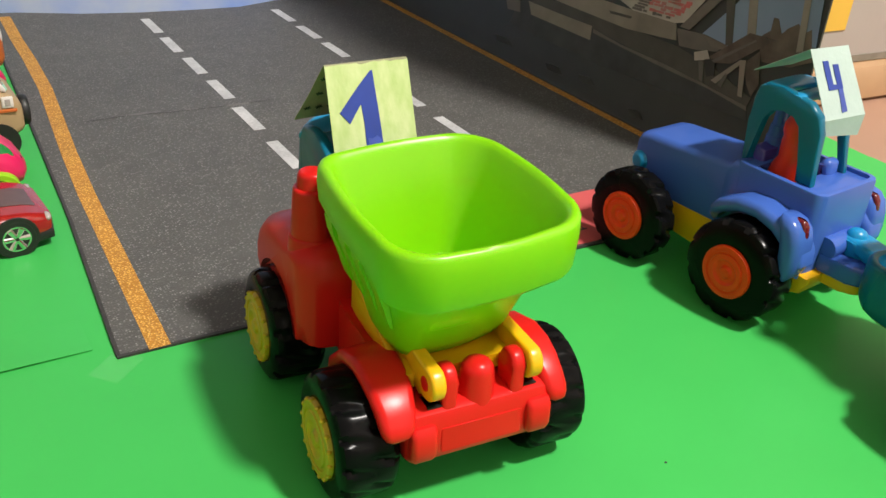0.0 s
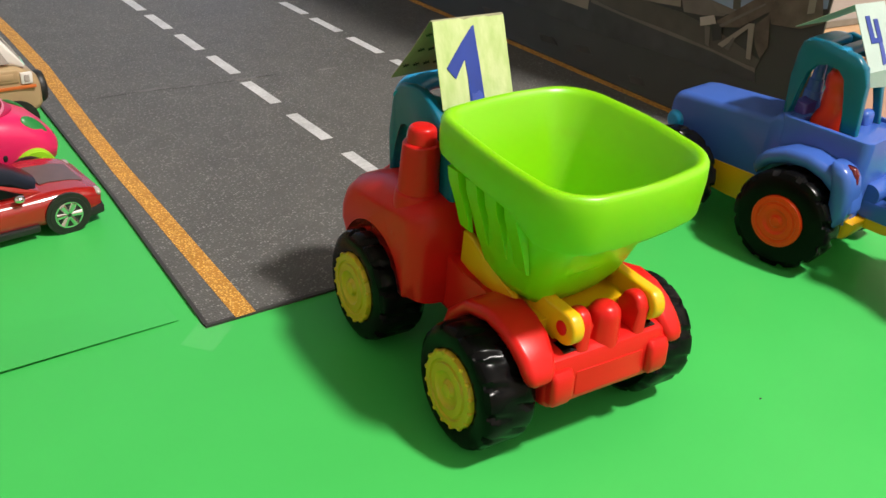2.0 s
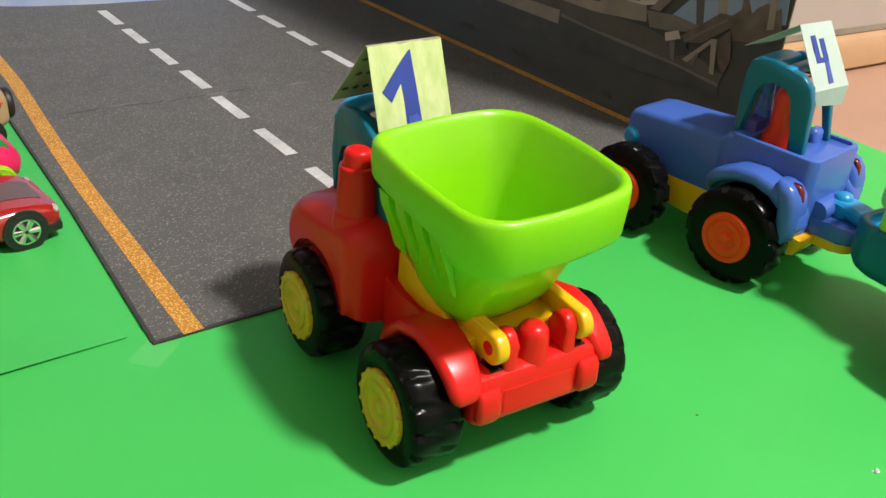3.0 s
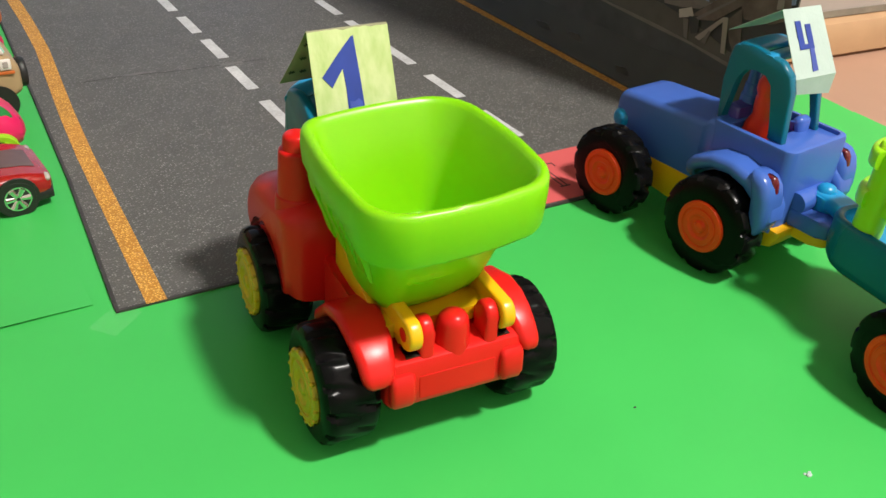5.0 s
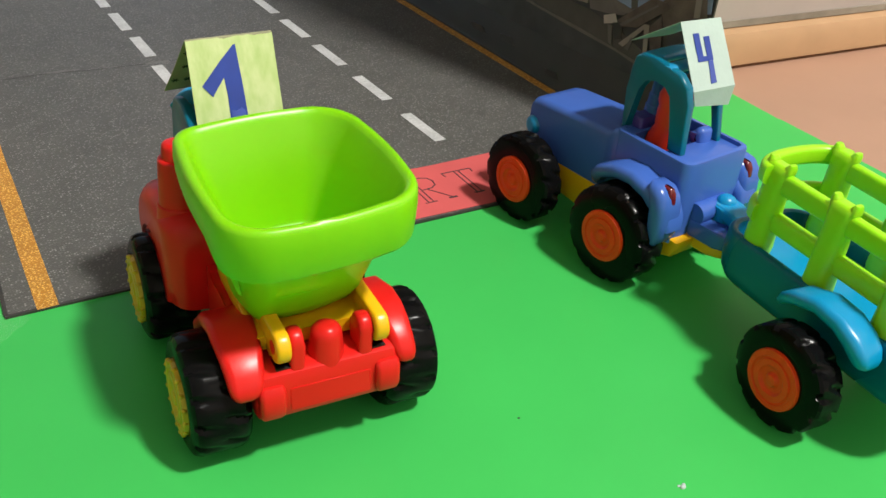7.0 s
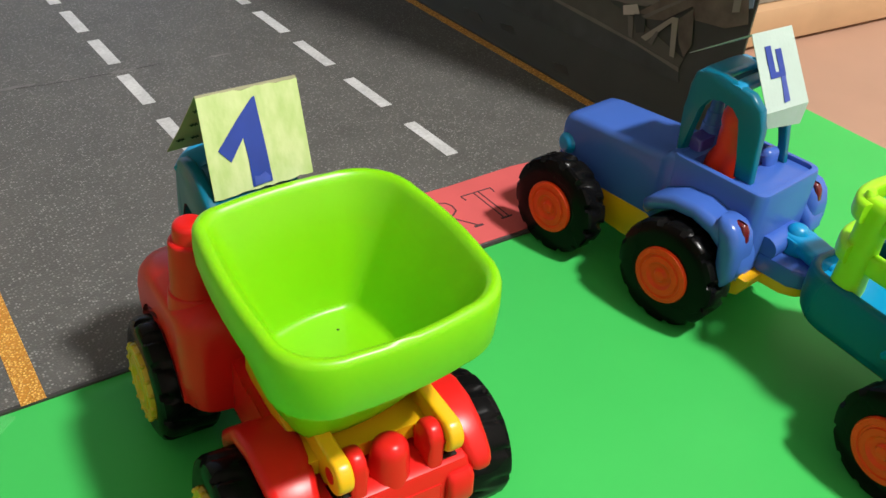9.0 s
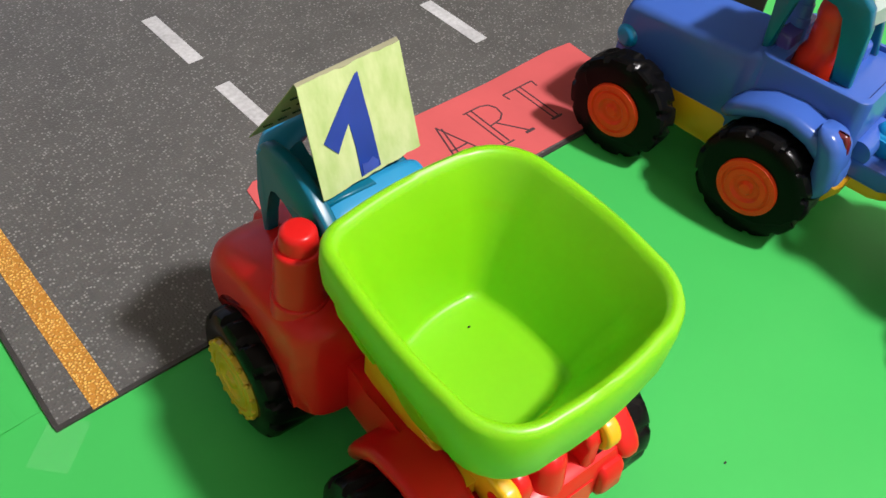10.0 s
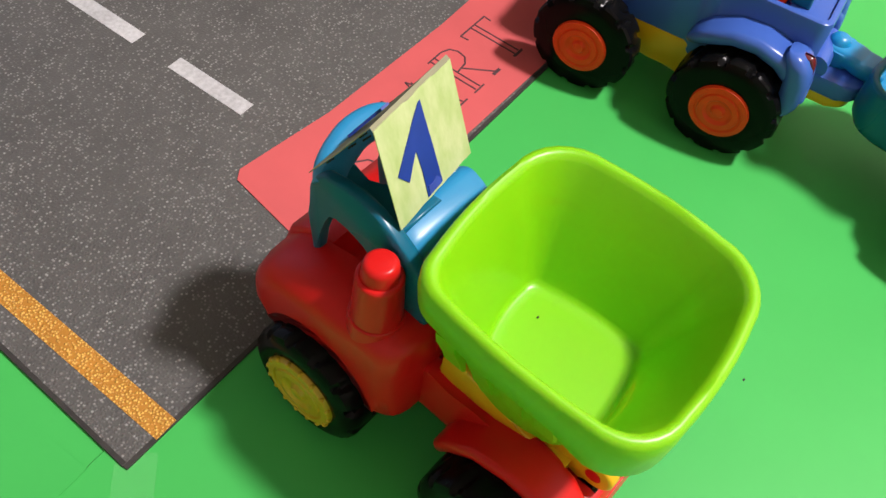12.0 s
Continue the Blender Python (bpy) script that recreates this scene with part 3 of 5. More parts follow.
# ---- start banner ----
banner = thing("start_banner", Matrix.Identity(4), "salmon red paper strip reading START, lying on the mat", "paper banner")
bm = bmesh.new()
prism(bm, [(0.1800, 0.3815), (0.4080, 0.3730), (0.4120, 0.4330), (0.395, 0.4350), (0.344, 0.4345), (0.253, 0.4385), (0.197, 0.4465), (0.1915, 0.4430)], ZT + 0.0003, ZT + 0.0006, axis="z")
part("paper_strip", bm, PINK_PAPER, banner)
STROKES = {
    "S": [[(0.80, 0.78), (0.72, 0.94), (0.48, 1.0), (0.24, 0.92), (0.16, 0.74), (0.28, 0.58), (0.55, 0.48), (0.76, 0.36), (0.82, 0.20), (0.68, 0.05), (0.45, 0.0), (0.22, 0.06), (0.14, 0.22)],
          [(0.66, 0.86), (0.48, 0.91), (0.32, 0.84), (0.29, 0.73), (0.42, 0.62), (0.64, 0.52)], [(0.80, 0.78), (0.80, 0.96)], [(0.14, 0.22), (0.14, 0.03)]],
    "T": [[(0.08, 0.84), (0.06, 1.0), (0.94, 1.0), (0.92, 0.84)], [(0.43, 1.0), (0.43, 0.04)], [(0.57, 1.0), (0.57, 0.04)], [(0.34, 0.02), (0.66, 0.02)], [(0.36, 0.0), (0.64, 0.0)]],
    "A": [[(0.50, 1.0), (0.14, 0.02)], [(0.58, 0.92), (0.28, 0.02)], [(0.50, 1.0), (0.88, 0.02)], [(0.30, 0.40), (0.74, 0.40)], [(0.02, 0.0), (0.38, 0.0)], [(0.74, 0.0), (1.0, 0.0)], [(0.06, 0.03), (0.34, 0.03)]],
    "R": [[(0.16, 1.0), (0.16, 0.03)], [(0.30, 1.0), (0.30, 0.03)], [(0.08, 1.0), (0.55, 1.0), (0.74, 0.94), (0.82, 0.80), (0.78, 0.63), (0.62, 0.53), (0.30, 0.50)], [(0.46, 0.51), (0.88, 0.03)], [(0.06, 0.0), (0.40, 0.0)], [(0.76, 0.0), (1.0, 0.0)], [(0.76, 0.03), (1.0, 0.03)]]}
for k, ch in enumerate("START"):
    bm = bmesh.new()
    for line in STROKES[ch]:
        for (xa, ya), (xb, yb) in zip(line, line[1:]):
            rod(bm, (0.0255 * (xa - 0.5), 0.031 * ya, 0), (0.0255 * (xb - 0.5), 0.031 * yb, 0), 0.00058, None, 6)
    ob = part("letter", bm, INK, banner, "dark outlined pencil letter")
    ob.matrix_local = pose(0.2340 + 0.0300 * k, 0.3935 - 0.0009 * k, ZT + 0.0006, 0, 0, -1.2) @ Matrix.Diagonal((1, 1, 0.35, 1))

# ---- dump truck ----
truck = thing("toy_dump_truck", pose(0.1688, 0.2555, 0.0008, 0, 0, -5.35), "red plastic toy dump truck with lime bucket on green card", "toy truck")
AX_F, AX_R, WR = 0.0815, -0.0006, 0.0261
t_tyre = tyre_mesh("tyre", WR, 0.0240, 13, 0.0016, 0.0155)
t_hub = hub_mesh("rim", 0.0160, HUB_YELLOW, 16, 0.0012, 0.97)
for y in (AX_F, AX_R):
    for s in (-1, 1):
        add_wheel(truck, t_tyre, t_hub, -0.0574 if s < 0 else 0.0506, y, WR, s)
bm = bmesh.new()
box(bm, -0.026, 0.026, -0.020, 0.112, 0.022, 0.047, 0.003)
part("chassis", bm, RED, truck)
# rear bumper with latches
BX = -0.0016
bm = bmesh.new()
prism(bm, [(-0.006, 0.0482), (-0.0225, 0.0482), (-0.0258, 0.0466), (-0.0274, 0.0430), (-0.0285, 0.0300), (-0.0270, 0.0262), (-0.0230, 0.0248), (-0.006, 0.0248)], BX - 0.0308, BX + 0.0308, 0.0036, 5)
bumper = part("bumper", bm, RED, truck)
for s in (-1, 1):
    bm = bmesh.new()
    prism(bm, [(-0.022, 0.0440), (-0.0285, 0.0432), (-0.0306, 0.0405), (-0.0313, 0.0315), (-0.0298, 0.0282), (-0.022, 0.0276)], BX + s * 0.0248 - 0.0055, BX + s * 0.0248 + 0.0055, 0.0024, 4)
    part("latch", bm, RED, bumper)
bm = bmesh.new()
prism(bm, [(-0.024, 0.0405), (-0.0281, 0.0402), (-0.0291, 0.0300), (-0.024, 0.0295)], BX - 0.0175, BX + 0.0175, 0.0008, 3)
part("bumper_panel", bm, RED, bumper)
bm = bmesh.new()
rod(bm, (-0.0008, -0.0188, 0.045), (-0.0008, -0.0188, 0.0620), 0.0078, 0.0066, 24, 0.0050)
part("knob", bm, RED, bumper)
for s in (-1, 1):
    bm = bmesh.new()
    prism(bm, [(-0.0255, 0.046), (-0.0125, 0.046), *arc(-0.019, 0.0576, 0.0058, 0, 180, 10)], s * 0.0146 - 0.0030, s * 0.0146 + 0.0030, 0.0018, 3)
    part("hinge_lug", bm, RED, bumper)
    # thin black plate that paints the shade below the arm
    bm = bmesh.new()
    box(bm, s * 0.0205 - 0.0030, s * 0.0205 + 0.0030, -0.0242, -0.0165, 0.0477, 0.0482)
    part("hinge_shade", bm, BLACK_MATT, bumper, "flat black patch for the shade under the hinge")


for s, xc, hw in ((-1, -0.0346, 0.0098), (1, 0.0308, 0.0070)):
    bm = arch(AX_R, WR, [(-9, 0.0302, 0.0005, xc * 0.88, hw * 0.25), (-6, 0.0300, 0.0014, xc * 0.90, hw * 0.55), (4, 0.0298, 0.0022, xc * 0.94, hw * 0.85), (16, 0.0296, 0.0028, xc * 0.97, hw), (32, 0.0295, 0.0030, xc, hw), (60, 0.0295, 0.0031, xc, hw), (88, 0.0296, 0.0032, xc, hw), (105, 0.0297, 0.0033, xc + s * 0.0004, hw * 0.95), (120, 0.0299, 0.0034, xc + s * 0.0004, hw * 0.90),
                         (134, 0.0301, 0.0035, xc + s * 0.0008, hw * 0.80), (143, 0.0302, 0.0035, xc + s * 0.0012, hw * 0.73), (148, 0.0302, 0.0032, xc + s * 0.0014, hw * 0.65), (152, 0.0301, 0.0024, xc + s * 0.0016, hw * 0.50), (154, 0.0300, 0.0010, xc + s * 0.0020, hw * 0.28)])
    part("rear_fender", bm, RED, truck, "", 60)
for a, b in ((-0.0325, -0.0245), (0.0215, 0.0290)):
    bm = bmesh.new()
    prism(bm, [(0.052, 0.030), (0.052, 0.0570), (0.044, 0.0560), (0.034, 0.0535), (0.024, 0.0525), (0.012, 0.0540), (0.004, 0.0555), (0.010, 0.050), (0.024, 0.036), (0.030, 0.029)], a, b, 0.0022, 4)
    part("side_frame", bm, RED, truck)
# bulging cab sides with front arches
CAB_TOP = [(0.0450, 0.0330), (0.0452, 0.0440), (0.0460, 0.0600), (0.0465, 0.0740), (0.0495, 0.0785), (0.058, 0.0795), (0.072, 0.0785), (0.087, 0.0768), (0.099, 0.0735), (0.1095, 0.0685), (0.1168, 0.0612), (0.1204, 0.0528), (0.1206, 0.0445), (0.1165, 0.0380)]
CAB_ARCH = arc(AX_F, 0.0262, 0.0285, 24, 166, 20)


def cab_section(x, inset):
    """The cab's side profile drawn in towards its middle, above the wheel arch only."""
    c = Vector((0.078, 0.050))
    pts = []
    for y, z in CAB_TOP:
        d = Vector((y, z)) - c
        pts.append(c + d * (1 - inset / max(d.length, 0.02)))
    pts += [Vector((y, z + 0.15 * inset)) for y, z in CAB_ARCH]
    return [(x, p.x, p.y) for p in pts]


for s in (-1, 1):
    inner, outer = (-0.0262, -0.0490) if s < 0 else (0.0208, 0.0325)
    bm = bmesh.new()
    loft(bm, [cab_section(inner + (outer - inner) * u, d) for u, d in ((0.0, 0.0), (0.30, 0.0), (0.52, 0.0004), (0.68, 0.0013), (0.80, 0.0028), (0.89, 0.0048), (0.95, 0.0070), (0.985, 0.0092), (1.0, 0.0112))])
    part("cab_side", bm, RED, truck, "", 70)
bm = bmesh.new()
box(bm, -0.0268, 0.0268, 0.044, 0.116, 0.040, 0.0565, 0.003)
part("cab_floor", bm, RED, truck)
bm = bmesh.new()
prism(bm, [(0.094, 0.046), (0.1195, 0.046), (0.1215, 0.054), (0.1185, 0.0635), (0.110, 0.0705), (0.097, 0.0735)][::-1], -0.0268, 0.0268, 0.002, 2)
part("hood", bm, RED, truck, "", 60)
bm = bmesh.new()
box(bm, -0.0268, 0.0268, 0.0455, 0.0510, 0.040, 0.0785, 0.0015)
part("cab_back_wall", bm, RED, truck)
bm = bmesh.new()
prism(bm, [(0.0525, 0.056), (0.066, 0.056), (0.066, 0.064), (0.060, 0.066), (0.0575, 0.090), (0.0525, 0.090)][::-1], -0.021, 0.014, 0.002)
part("seat", bm, YELLOW, truck, "yellow seat inside the open cab")
for nm, z0, z1, r0, r1, rr in (("stack_base", 0.060, 0.0800, 0.0112, 0.0098, 0.0012), ("exhaust_pipe", 0.0792, 0.1015, 0.0090, 0.0080, 0.0014), ("stack_cap", 0.1010, 0.1086, 0.0064, 0.0060, 0.0024)):
    bm = bmesh.new()
    rod(bm, (-0.0380, 0.0646, z0), (-0.0380, 0.0646, z1), r0, r1, 28, rr)
    part(nm, bm, RED, truck)
# teal roll cage
cage = new("roll_cage")
cage.parent = truck
for a, b, dz in ((-0.0310, -0.0262, 0.0), (0.0030, 0.0068, 0.0045)):
    bm = bmesh.new()
    outer = [(0.1020, 0.071), (0.1035, 0.090), (0.1035, 0.1040), (0.1018, 0.1105), (0.0970, 0.1148), (0.0885, 0.1170), (0.0820, 0.1168 - dz), (0.0740, 0.1160 - dz), (0.0670, 0.1118 - dz), (0.0600, 0.1070 - dz), (0.054, 0.102 - dz), (0.051, 0.092), (0.049, 0.070)]
    hole = [(0.0640, 0.070), (0.0652, 0.0800), (0.0680, 0.0870 - dz / 2), (0.0725, 0.0930 - dz / 2), (0.0780, 0.0970 - dz / 2), (0.0850, 0.0995 - dz / 2), (0.0910, 0.1000), (0.0950, 0.0980), (0.0972, 0.0930), (0.0982, 0.0830), (0.0985, 0.071)]
    prism(bm, (outer + hole)[::-1], a, b, 0.0016, 3)
    part("cage_side", bm, TEAL, cage, "", 65)
bm = bmesh.new()
prism(bm, [(-0.0290, 0.066), (-0.0085, 0.066), (-0.0090, 0.0730), (-0.0135, 0.0780), (-0.0185, 0.0830), (-0.0205, 0.0875), (-0.0195, 0.0930), (-0.0170, 0.0965), (-0.0290, 0.0965)], 0.1080, 0.1115, 0.0010, 2, axis="z")
part("roof_edge", bm, TEAL, cage, "", 65)
for pts, prof, lab in (([(-0.0275, 0.0965, 0.1080), (-0.0235, 0.0998, 0.1105), (-0.0170, 0.1022, 0.1122), (-0.009, 0.1038, 0.1130), (0.000, 0.1030, 0.1126), (0.0052, 0.1000, 0.1110), (0.0068, 0.0965, 0.1085)], rrect(0.0060, 0.0038, 0.0036, 5), "teal front roof bar in a lit tone"),
                       ([(-0.0270, 0.0668, 0.1015), (-0.0245, 0.0668, 0.1028), (-0.020, 0.0668, 0.1036), (-0.009, 0.0668, 0.1040), (0.0035, 0.0668, 0.1034), (0.0072, 0.0668, 0.1022)], rrect(0.0082, 0.0066, 0.0062, 6), "teal rear roof bar in a lit tone")):
    bm = bmesh.new()
    sweep(bm, pts, prof, (0, 1, 0.3))
    part("roof_bar", bm, TEAL_LIT, cage, lab, 60)
# yellow tipping frame
frame_y = new("tipping_frame")
frame_y.parent = truck
bm = bmesh.new()
prism(bm, [(0.0425, 0.0500), (0.0425, 0.0565), (-0.012, 0.0565), (-0.012, 0.0500)][::-1], -0.0284, 0.0245, 0.0012)
part("bed_plate", bm, YELLOW, frame_y)
for s in (-1, 1):
    bm = bmesh.new()
    a, b = (-0.0288, -0.0258) if s < 0 else (0.0225, 0.0255)
    prism(bm, [(0.0418, 0.0530), (0.0418, 0.0690), (0.037, 0.0698), (0.012, 0.0605), (-0.002, 0.0575), (-0.002, 0.0530)][::-1], a, b, 0.0010)
    part("side_plate", bm, YELLOW, frame_y)
for s in (-1, 1):
    bm = bmesh.new()
    c = (-0.0205, 0.0575)
    prism(bm, (arc(c[0], c[1], 0.0072, 110, 300, 14) + [(0.012, 0.0570), (0.012, 0.0645)])[::-1], s * 0.0208 - 0.0030, s * 0.0208 + 0.0030, 0.0014, 3)
    arm = part("hinge_arm", bm, YELLOW, frame_y)
    bm = bmesh.new()
    rod(bm, (s * 0.0150, c[0], c[1]), (s * 0.0240, c[0], c[1]), 0.0030, None, 18)
    part("hinge_pin", bm, RED, arm, "red hinge pin")
# lime bucket
bm = bmesh.new()


RIM = [(-0.0440, 0.0512), (0.0346, 0.0571), (0.0384, -0.0303), (-0.0440, -0.0360)]
ROUND = (0.55, 1.10, 1.00, 1.03)


def bucket_ring(side, rear, front, r, z, lean=1.0, lift=0.0, n=8):
    """The uneven four-cornered rim drawn in by side, rear and front; lean follows the tilted rim plane,
    lift shortens the skirt along the sides and the front."""
    inset = [(side, -front), (-side, -front), (-side, rear), (side, rear)]
    cs = [Vector((x + dx, y + dy)) for (x, y), (dx, dy) in zip(RIM, inset)]
    flat = []
    for i in range(4):
        a, b, c = cs[i - 1], cs[i], cs[(i + 1) % 4]
        d1, d2 = (a - b).normalized(), (c - b).normalized()
        p1, p2 = b + d1 * r * ROUND[i], b + d2 * r * ROUND[i]
        for k in range(n + 1):
            t = k / n
            w0, w1, w2 = (1 - t) ** 2, 1.5 * t * (1 - t), t * t
            flat.append((p1 * w0 + b * w1 + p2 * w2) / (w0 + w1 + w2))
        e = c - d2 * r * ROUND[(i + 1) % 4]
        nor = Vector((-d2.y, d2.x))
        flat += [p2.lerp(e, k / 6) + nor * 0.0015 * 4 * (k / 6) * (1 - k / 6) for k in range(1, 6)]
    rise = [min(1, max(0, (p.y + 0.020) / 0.018)) for p in flat]
    return [(p.x, p.y, z + lift * w * w * (3 - 2 * w) + 0.0032 * lean + lean * (0.0216 * p.x + 0.0371 * (p.y - 0.01))) for p, w in zip(flat, rise)]


# (side, rear and front inset, corner, height, lean) from the underside up, over the lip and down inside
BUCKET = [bucket_ring(*row) for row in (
    (0.0208, 0.0325, 0.0300, 0.006, 0.0583, 0.0), (0.0180, 0.0292, 0.0270, 0.008, 0.0592, 0.0), (0.0150, 0.0262, 0.0225, 0.010, 0.0640, 0.1), (0.0118, 0.0195, 0.0150, 0.012, 0.0790, 0.3),
    (0.0100, 0.0142, 0.0098, 0.014, 0.0890, 0.6), (0.0098, 0.0120, 0.0080, 0.015, 0.0938, 0.9, 0.0060), (0.0092, 0.0112, 0.0074, 0.016, 0.0950, 1.0, 0.0062), (0.0032, 0.0036, 0.0028, 0.019, 0.0950, 1.0, 0.0062),
    (0.0012, 0.0014, 0.0012, 0.0198, 0.0956, 1.0, 0.0062), (0.0006, 0.0006, 0.0006, 0.0203, 0.0972, 1.0, 0.0060), (0.0000, 0.0000, 0.0000, 0.0208, 0.1100, 1.0), (0.0002, 0.0002, 0.0002, 0.0208, 0.1155, 1.0),
    (0.0008, 0.0008, 0.0008, 0.0204, 0.1170, 1.0), (0.0022, 0.0022, 0.0022, 0.0196, 0.1178, 1.0), (0.0038, 0.0038, 0.0038, 0.0186, 0.1172, 1.0), (0.0050, 0.0050, 0.0050, 0.0176, 0.1150, 1.0),
    (0.0128, 0.0132, 0.0116, 0.0098, 0.0955, 0.5), (0.0206, 0.0198, 0.0182, 0.0064, 0.0790, 0.1), (0.0214, 0.0206, 0.0190, 0.0058, 0.0766, 0.0), (0.0224, 0.0215, 0.0199, 0.0052, 0.0751, 0.0),
    (0.0240, 0.0230, 0.0214, 0.0052, 0.0745, 0.0), (0.0276, 0.0262, 0.0246, 0.0040, 0.0744, 0.0))]
loft(bm, BUCKET)
bucket = part("bucket", bm, LIME, truck, "glossy lime green tipping bucket", 50)
for s in (-1, 1):
    for k in range(4 if s < 0 else 3):
        bm = bmesh.new()
        y = -0.0020 + 0.0122 * k if s < 0 else 0.0120 + 0.0122 * k
        rows = []
        for z, d in ((0.0745, 0.0010), (0.0775, 0.0016), (0.0830, 0.0022), (0.0900, 0.0034), (0.0960, 0.0046), (0.1025, 0.0046)):
            x = -0.0038 + s * (0.0262 + 0.200 * (z - 0.0660)) + 0.0006 * (1 - k / 2)
            rows.append([(x, y - 0.0043, z), (x, y + 0.0043, z), (x + s * d, y + 0.0037, z), (x + s * d, y - 0.0037, z)])
        loft(bm, rows)
        part("rib", bm, LIME, bucket)
bm = bmesh.new()
ball(bm, (0.001, 0.0256, 0.0748), 0.0006, 0.0004, 0.0003, 7, 5)
part("dirt_speck", bm, BLACK_MATT, bucket, "tiny dark speck inside")


# ---- paper number signs ----
def paper(pts_a, pts_b, thick, mat, name, parent, label=""):
    """A thin folded sheet between two polylines of points."""
    bm = bmesh.new()
    rows = []
    n = len(pts_a)
    for i in range(n):
        a, b = Vector(pts_a[i]), Vector(pts_b[i])
        d = Vector(pts_a[min(i + 1, n - 1)]) - Vector(pts_a[max(i - 1, 0)])
        nor = d.cross(b - a).normalized() * thick
        rows.append([a, b, b + nor, a + nor])
    loft(bm, rows)
    return part(name, bm, mat, parent, label)


def painted(parent, o, ex, ey, poly, mat, name, off=0.0003, skew=(0, 0, 0)):
    """A flat painted figure on a sheet: poly in fractions of the sheet's width and height."""
    o, ex, ey, skew = Vector(o), Vector(ex), Vector(ey), Vector(skew)
    nor = ex.cross(ey).normalized()
    bm = bmesh.new()
    a = [bm.verts.new(o + ex * x + ey * y + skew * x * y + nor * 0.00005) for x, y in poly]
    b = [bm.verts.new(o + ex * x + ey * y + skew * x * y + nor * off) for x, y in poly]
    n = len(poly)
    bm.faces.new(a[::-1]), bm.faces.new(b)
    for i in range(n):
        bm.faces.new((a[i], a[(i + 1) % n], b[(i + 1) % n], b[i]))
    return part(name, bm, mat, parent)


sign = thing("number_sign", truck.matrix_world.copy(), "folded pale green paper sign with painted blue number 1", "paper sign", "race number signs")
BL, BR, TL, TR = Vector((-0.0276, 0.0664, 0.1128)), Vector((0.0122, 0.0716, 0.1130)), Vector((-0.0276, 0.0802, 0.1458)), Vector((0.0116, 0.0852, 0.1452))
FL, FR = Vector((-0.0340, 0.0998, 0.1168)), Vector((0.0085, 0.1020, 0.1185))
bump_l, bump_r = TL + Vector((0.0002, 0.0018, 0.0003)), TR + Vector((0.0002, 0.0018, 0.0004))
rng = random.Random(5)
wave = [Vector((0, 0, rng.uniform(-0.0004, 0.0005))) for k in range(15)]
torn = [Vector((0, 0, rng.uniform(-0.0005, 0.0003))) for k in range(15)]
paper([BL.lerp(BR, k / 14) + torn[k] for k in range(15)], [TL.lerp(TR, k / 14) + wave[k] for k in range(15)], -0.0003, PAPER_GREEN, "front_flap", sign)
back_flap = paper([TL, bump_l, bump_l.lerp(FL, 0.5) + Vector((0, 0, -0.0008)), FL], [TR, bump_r, bump_r.lerp(FR, 0.5) + Vector((0, 0, -0.0008)), FR], 0.0003, PAPER_BACK, "back_flap", sign, "dull patterned back of the paper")
one = [(0.10 + (x - 0.13) * 0.95 - 0.03, y) for x, y in [(0.455, 0.025), (0.665, 0.035), (0.655, 0.41), (0.640, 0.72), (0.632, 0.915), (0.602, 0.905), (0.42, 0.73), (0.175, 0.465), (0.225, 0.40), (0.285, 0.325), (0.37, 0.44), (0.445, 0.535), (0.46, 0.31)]]
painted(sign, BL, BR - BL, TL - BL, one, BLUE_INK, "number", 0.0003, TR - BR - TL + BL)
foot = [(0.10 + (x - 0.13) * 0.95 - 0.03, y) for x, y in [(0.475, 0.032), (0.640, 0.038), (0.646, 0.095), (0.600, 0.150), (0.540, 0.120), (0.480, 0.135)]]
painted(sign, BL, BR - BL, TL - BL, foot, PALE_INK, "faded_stroke", 0.0005, TR - BR - TL + BL)
back_o, back_x, back_y = FR, FL - FR, bump_r.lerp(TR, 0.2) - FR
for poly in ([(0.46, 0.08), (0.60, 0.08), (0.64, 0.86), (0.56, 0.86)], [(0.62, 0.84), (0.80, 0.50), (0.72, 0.42), (0.57, 0.70)]):
    painted(sign, back_o, back_x, back_y, poly, BLUE_INK, "back_stroke", 0.0009)
for i in range(7):
    for j in range(3):
        c = Vector(TL).lerp(FL, 0.16 + 0.28 * j) + (TR - TL) * (0.06 + 0.14 * i + 0.05 * (j % 2)) + Vector((0, 0, -0.0016))
        bm = bmesh.new()
        for q in range(3):
            d = Vector((math.cos(q * math.pi / 3), 0.6 * math.sin(q * math.pi / 3), -0.7 * math.sin(q * math.pi / 3))) * 0.0016
            rod(bm, c - d, c + d, 0.00022, None, 5)
        part("star_print", bm, PAPER_STAR, back_flap)

# ---- tractor ----
tractor = thing("toy_tractor", pose(0.4148, 0.2857, 0.0008, 0, 0, 4.82), "blue plastic toy tractor with orange hubs on green card", "toy tractor")
TR_R, TW = 0.0285, 0.0768
k_tyre = tyre_mesh("tyre", TR_R, 0.0200, 12, 0.0026, 0.0140)
k_hub = hub_mesh("rim", 0.0150, ORANGE_HUB, 20, 0.0009, 0.88)
k_hub_front = hub_mesh("rim", 0.0146, ORANGE_HUB, 20, 0.0009, 0.88)
f_tyre = tyre_mesh("tyre", 0.0276, 0.0160, 12, 0.0026, 0.0137)
l_tyre = tyre_mesh("tyre", 0.0260, 0.0165, 12, 0.0026, 0.0140)
TX = -0.0060
